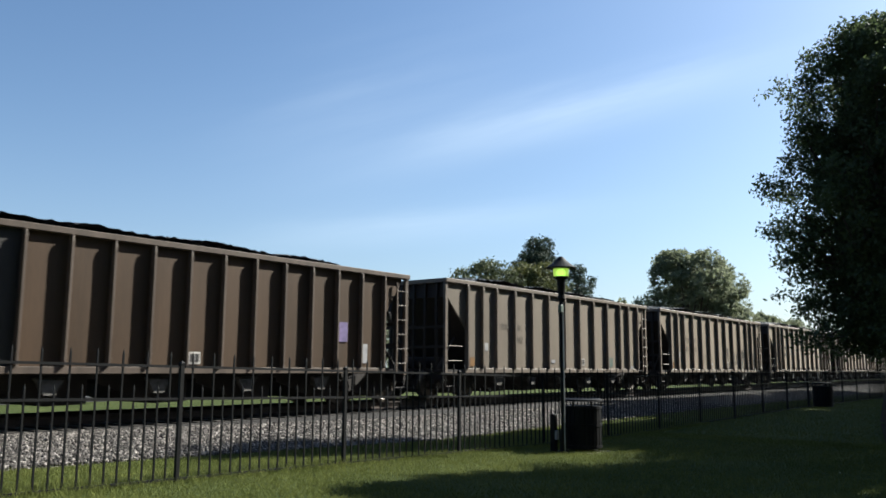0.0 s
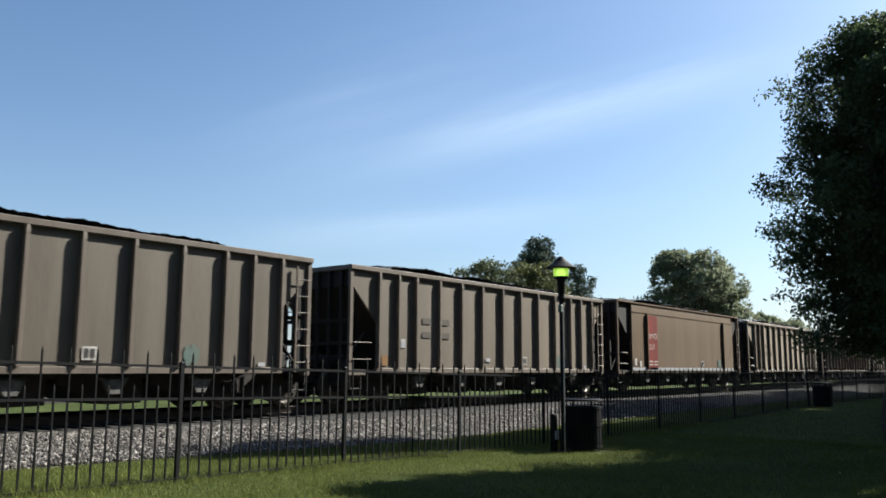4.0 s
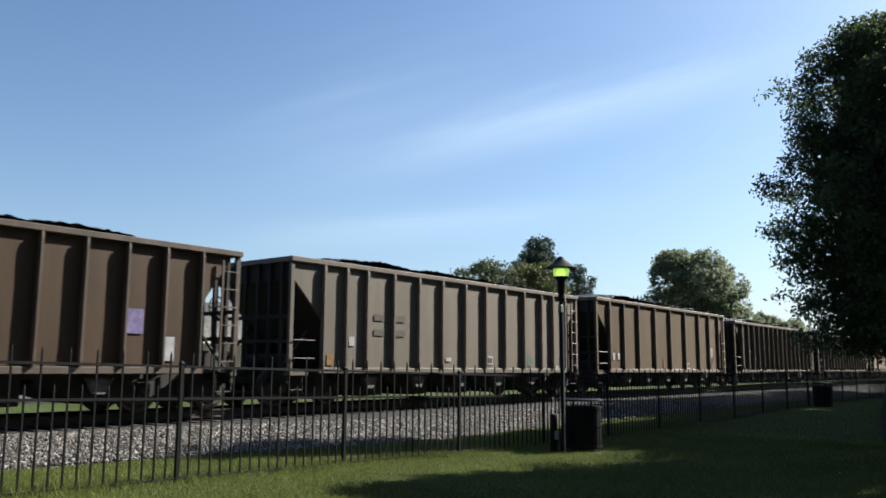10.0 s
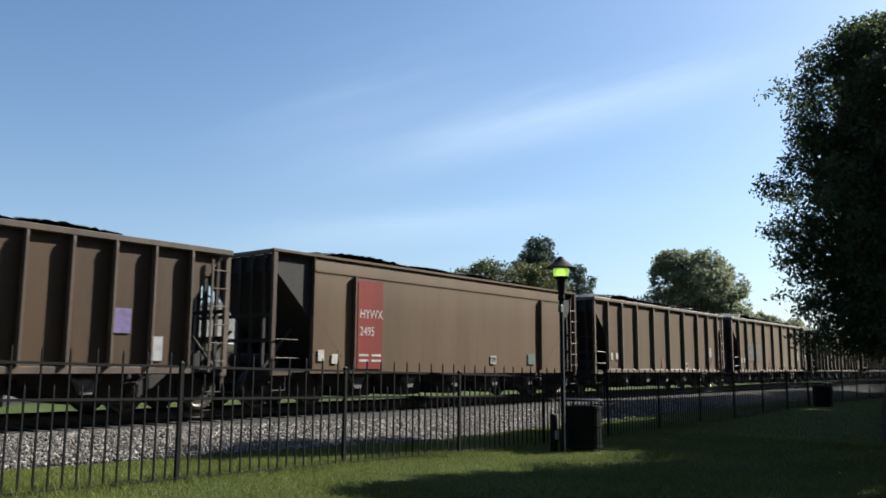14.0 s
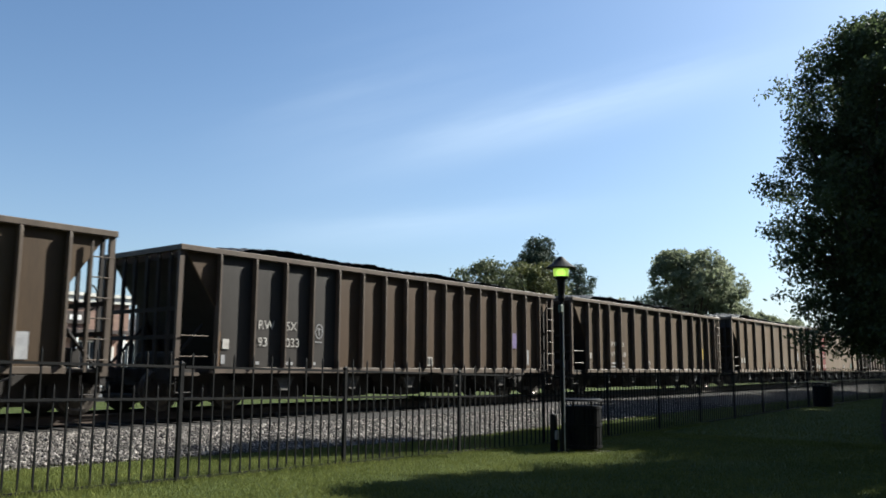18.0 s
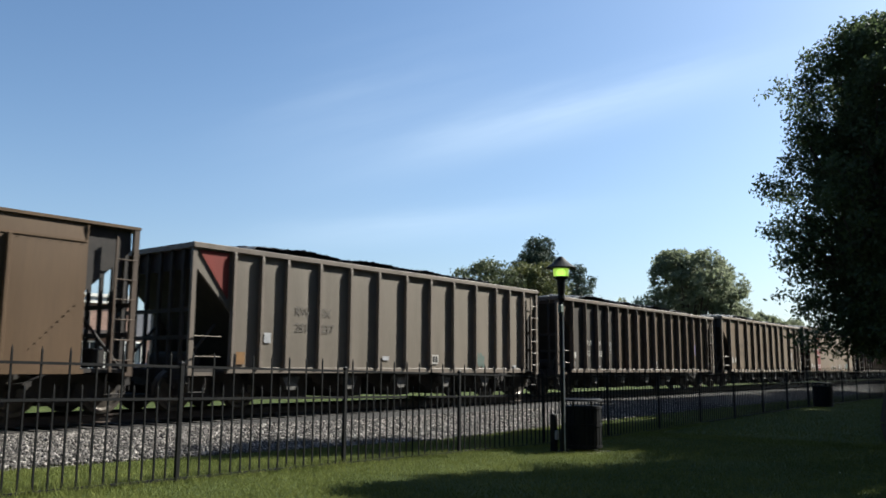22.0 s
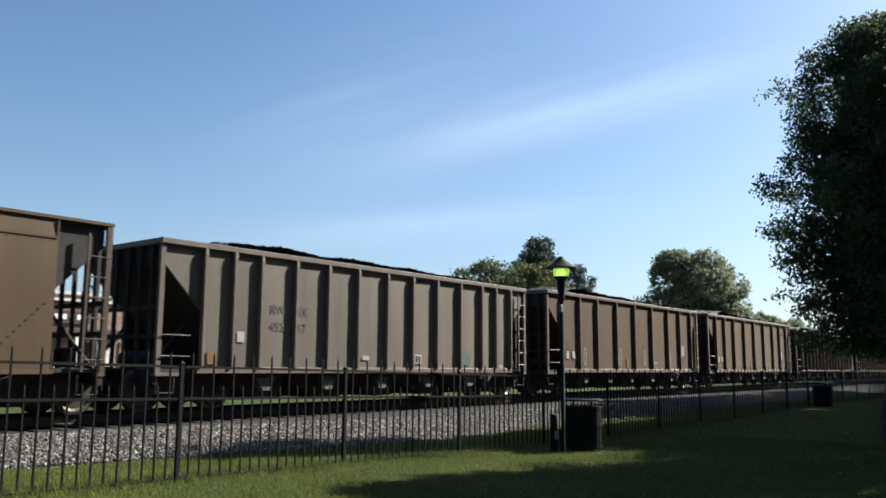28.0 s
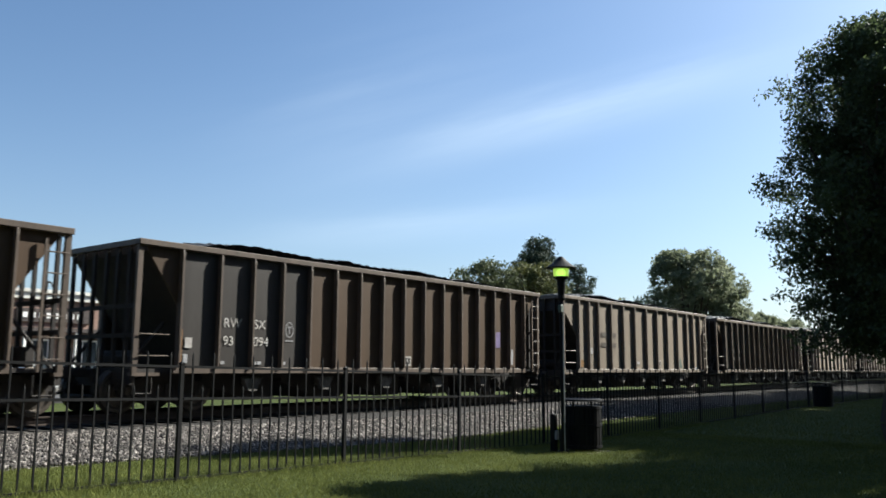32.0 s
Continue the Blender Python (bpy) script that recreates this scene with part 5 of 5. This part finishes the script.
        put(car, k, rb[0] + 0.72, 1.34, 0.20, 0.26, M_WHITE)
        put(car, k, rb[-2] + 0.06, 1.55, 0.48, 0.48, M_PALE, "placard", "pale square placard")
        framed_tag(car, k, rb[-4] + 0.25, 0.99)
        bm = bmesh.new()
        for j in range(8):
            box(bm, rb[0] + 0.22 + j * 0.09, rb[0] + 0.25 + j * 0.09, -0.016, 0.0, 1.92 - j * 0.09, 1.95 - j * 0.09)
        rv = on_side(car, "rivets", meshed("rivets", bm, M_GRAFF), 0, 0, k, 0.0)
        rv["kind"] = "stuff"
        bm = bmesh.new()
        tube(bm, (rb[-2] + 0.15, -0.01, 1.02), (rb[-2] + 0.72, -0.01, 1.62), 0.02, n=5)
        on_side(car, "weld_line", meshed("weld_line", bm, M_BROWN_RIB), 0, 0, k, 0.0)
        if no == 29:
            for j, o in ((1, 0.45), (3, 0.35), (4, 1.0), (6, 0.25)):
                on_side(car, "graffiti", meshed("graffiti", ring(0.11, 0.36, 0.05), M_PALE), rb[j] + o, 1.42, k, label="pale sprayed oval")
        put(car, k, rb[3] + 0.9, 1.0, 0.16, 0.42, M_ORANGE, "paint_patch")
    else:
        put(car, k, rb[0] + 0.18, 1.02, 0.24, 0.28, M_OCHRE, "data_panel", "small rusty data panel")
        put(car, k, rb[1] + 0.16, 1.52, 0.20, 0.24, M_PALE)
        put(car, k, rb[5] + 0.24, 1.16, 0.26, 0.11, M_PALE)
        framed_tag(car, k, rb[7] + 0.14, 1.08)
        put(car, k, rb[-2] + 0.25, 0.98, 0.20, 0.09, M_PALE)
        on_side(car, "graffiti", meshed("graffiti", scrawl(0.42, 0.40, 60 + no, 0.11, 5), M_TEAL), rb[-4] + 0.14, 1.02, k, label="faint teal sprayed patch")
        if no == 22:
            bm = bmesh.new()
            prism(bm, [(0.16, 3.50), (rb[0] - 0.12, 3.50), (rb[0] - 0.12, 2.45)], -0.004, 0)
            on_side(car, "red_gusset", meshed("red_gusset", bm, M_RED), 0, 0, k, label="bright red corner panel")
        if no == 1:
            for x, w, z, h, sd in ((8.3, 1.3, 0.98, 1.3, 3), (9.0, 1.9, 0.98, 1.1, 4), (10.0, 1.9, 1.0, 1.2, 5), (11.2, 1.7, 0.98, 1.1, 8), (12.0, 1.3, 0.98, 0.9, 9)):
                on_side(car, "graffiti", meshed("graffiti", scrawl(w, h, sd, 0.075, 4), M_GRAFF), x, z, k, label="dark looping sprayed letters")
            for x, w, z, h, sd in ((4.4, 1.0, 1.0, 0.9, 11), (5.5, 0.95, 1.0, 1.0, 12)):
                on_side(car, "graffiti", meshed("graffiti", scrawl(w, h, sd, 0.022, 2), M_TAN_RIB), x, z, k, label="thin pale sprayed outlines")
    # running marks of the car: letters over numbers, split by a rib
    ink = M_WHITE if k in "BEG" else M_DULL
    p0, p1, zz, sz_ = (rb[1] + 0.18, rb[2] + 0.10, 1.84, 0.30) if k in "BE" else (rb[2] + 0.33, rb[3] + 0.12, 2.22, 0.30)
    if k == "G":
        p0, p1, zz = rb[2] + 0.30, rb[3] + 0.12, 1.84
        for x in (p0, p1):
            for z in (1.02, 1.16):
                put(car, k, x, z, 0.34, 0.06, M_PALE, "small_writing")
    if k == "C":
        p0, p1, zz = rb[2] + 0.25, rb[2] + 0.90, 2.15
    if k == "F":
        p0, p1, zz = rb[1] + 0.20, rb[1] + 0.66, 2.15
    if no == 17:
        # two pale painted panels with dark letters
        for x, w, texts in ((rb[2] + 0.06, 0.44, ("S", "97")), (rb[3] + 0.06, 0.62, ("V", "03"))):
            put(car, k, x, 0.97, w, 1.18, M_WORN_WHITE, "white_panel", "worn white painted panel")
            for text, z in zip(texts, (1.80, 1.38)):
                o = writing(car, k, text, x + 0.10, z, 0.30, M_DULL)
                o.location.y -= 0.006
        continue
    if no == 16:
        for x, w in ((rb[1] + 0.10, 1.05), (rb[2] + 0.08, 0.95)):
            put(car, k, x, 1.45, w, 0.95, M_WORN_WHITE, "white_panel", "worn white painted panel")
        p0, p1, zz = rb[1] + 0.35, rb[2] + 0.22, 2.05
    if no in NUMBERS:
        a, b = NUMBERS[no]
        for text, x, z in (("RW", p0, zz), ("SX", p1, zz), (a, p0, zz - 0.40), (b, p1, zz - 0.40)):
            if text:
                o = writing(car, k, text, x, z, sz_, ink)
                o.location.y -= 0.006 if no == 16 else 0.0
    elif no == 24:
        writing(car, k, "RWSX", p0, zz, 0.28, M_DULL)
        writing(car, k, "238050", p0, zz - 0.40, 0.26, M_DULL)
    elif no >= 0 and k != "C":
        for x in (p0, p1):
            for z in (zz, zz - 0.40):
                put(car, k, x, z, 0.40, 0.17, M_DULL, "worn_writing", "worn unreadable marking")


# ---- what moves ----
def motions():
    times = [0, 0.5] + list(range(1, 32)) + [31.5, 32]
    for car, k, s in TRAIN:
        walk(car, [(t, pose(s - travelled(t), 0, 0)) for t in times])
    # the wheels roll without slipping; all share one turn
    wheels = [o for o in scene.objects if o.name.startswith("wheelset")]
    rows, t = [], 0.0
    while t < 32.0 + 1e-6:
        rows.append((t, pose(0, 0, 0, 0, -math.degrees(travelled(t) / 0.457), 0)))
        t += 1 / 30
    walk(wheels[0], rows)
    keys = wheels[0].animation_data
    for w in wheels[1:]:
        w.rotation_mode = "QUATERNION"
        data = w.animation_data_create()
        data.action = keys.action
        data.action_slot = keys.action_slot


motions()
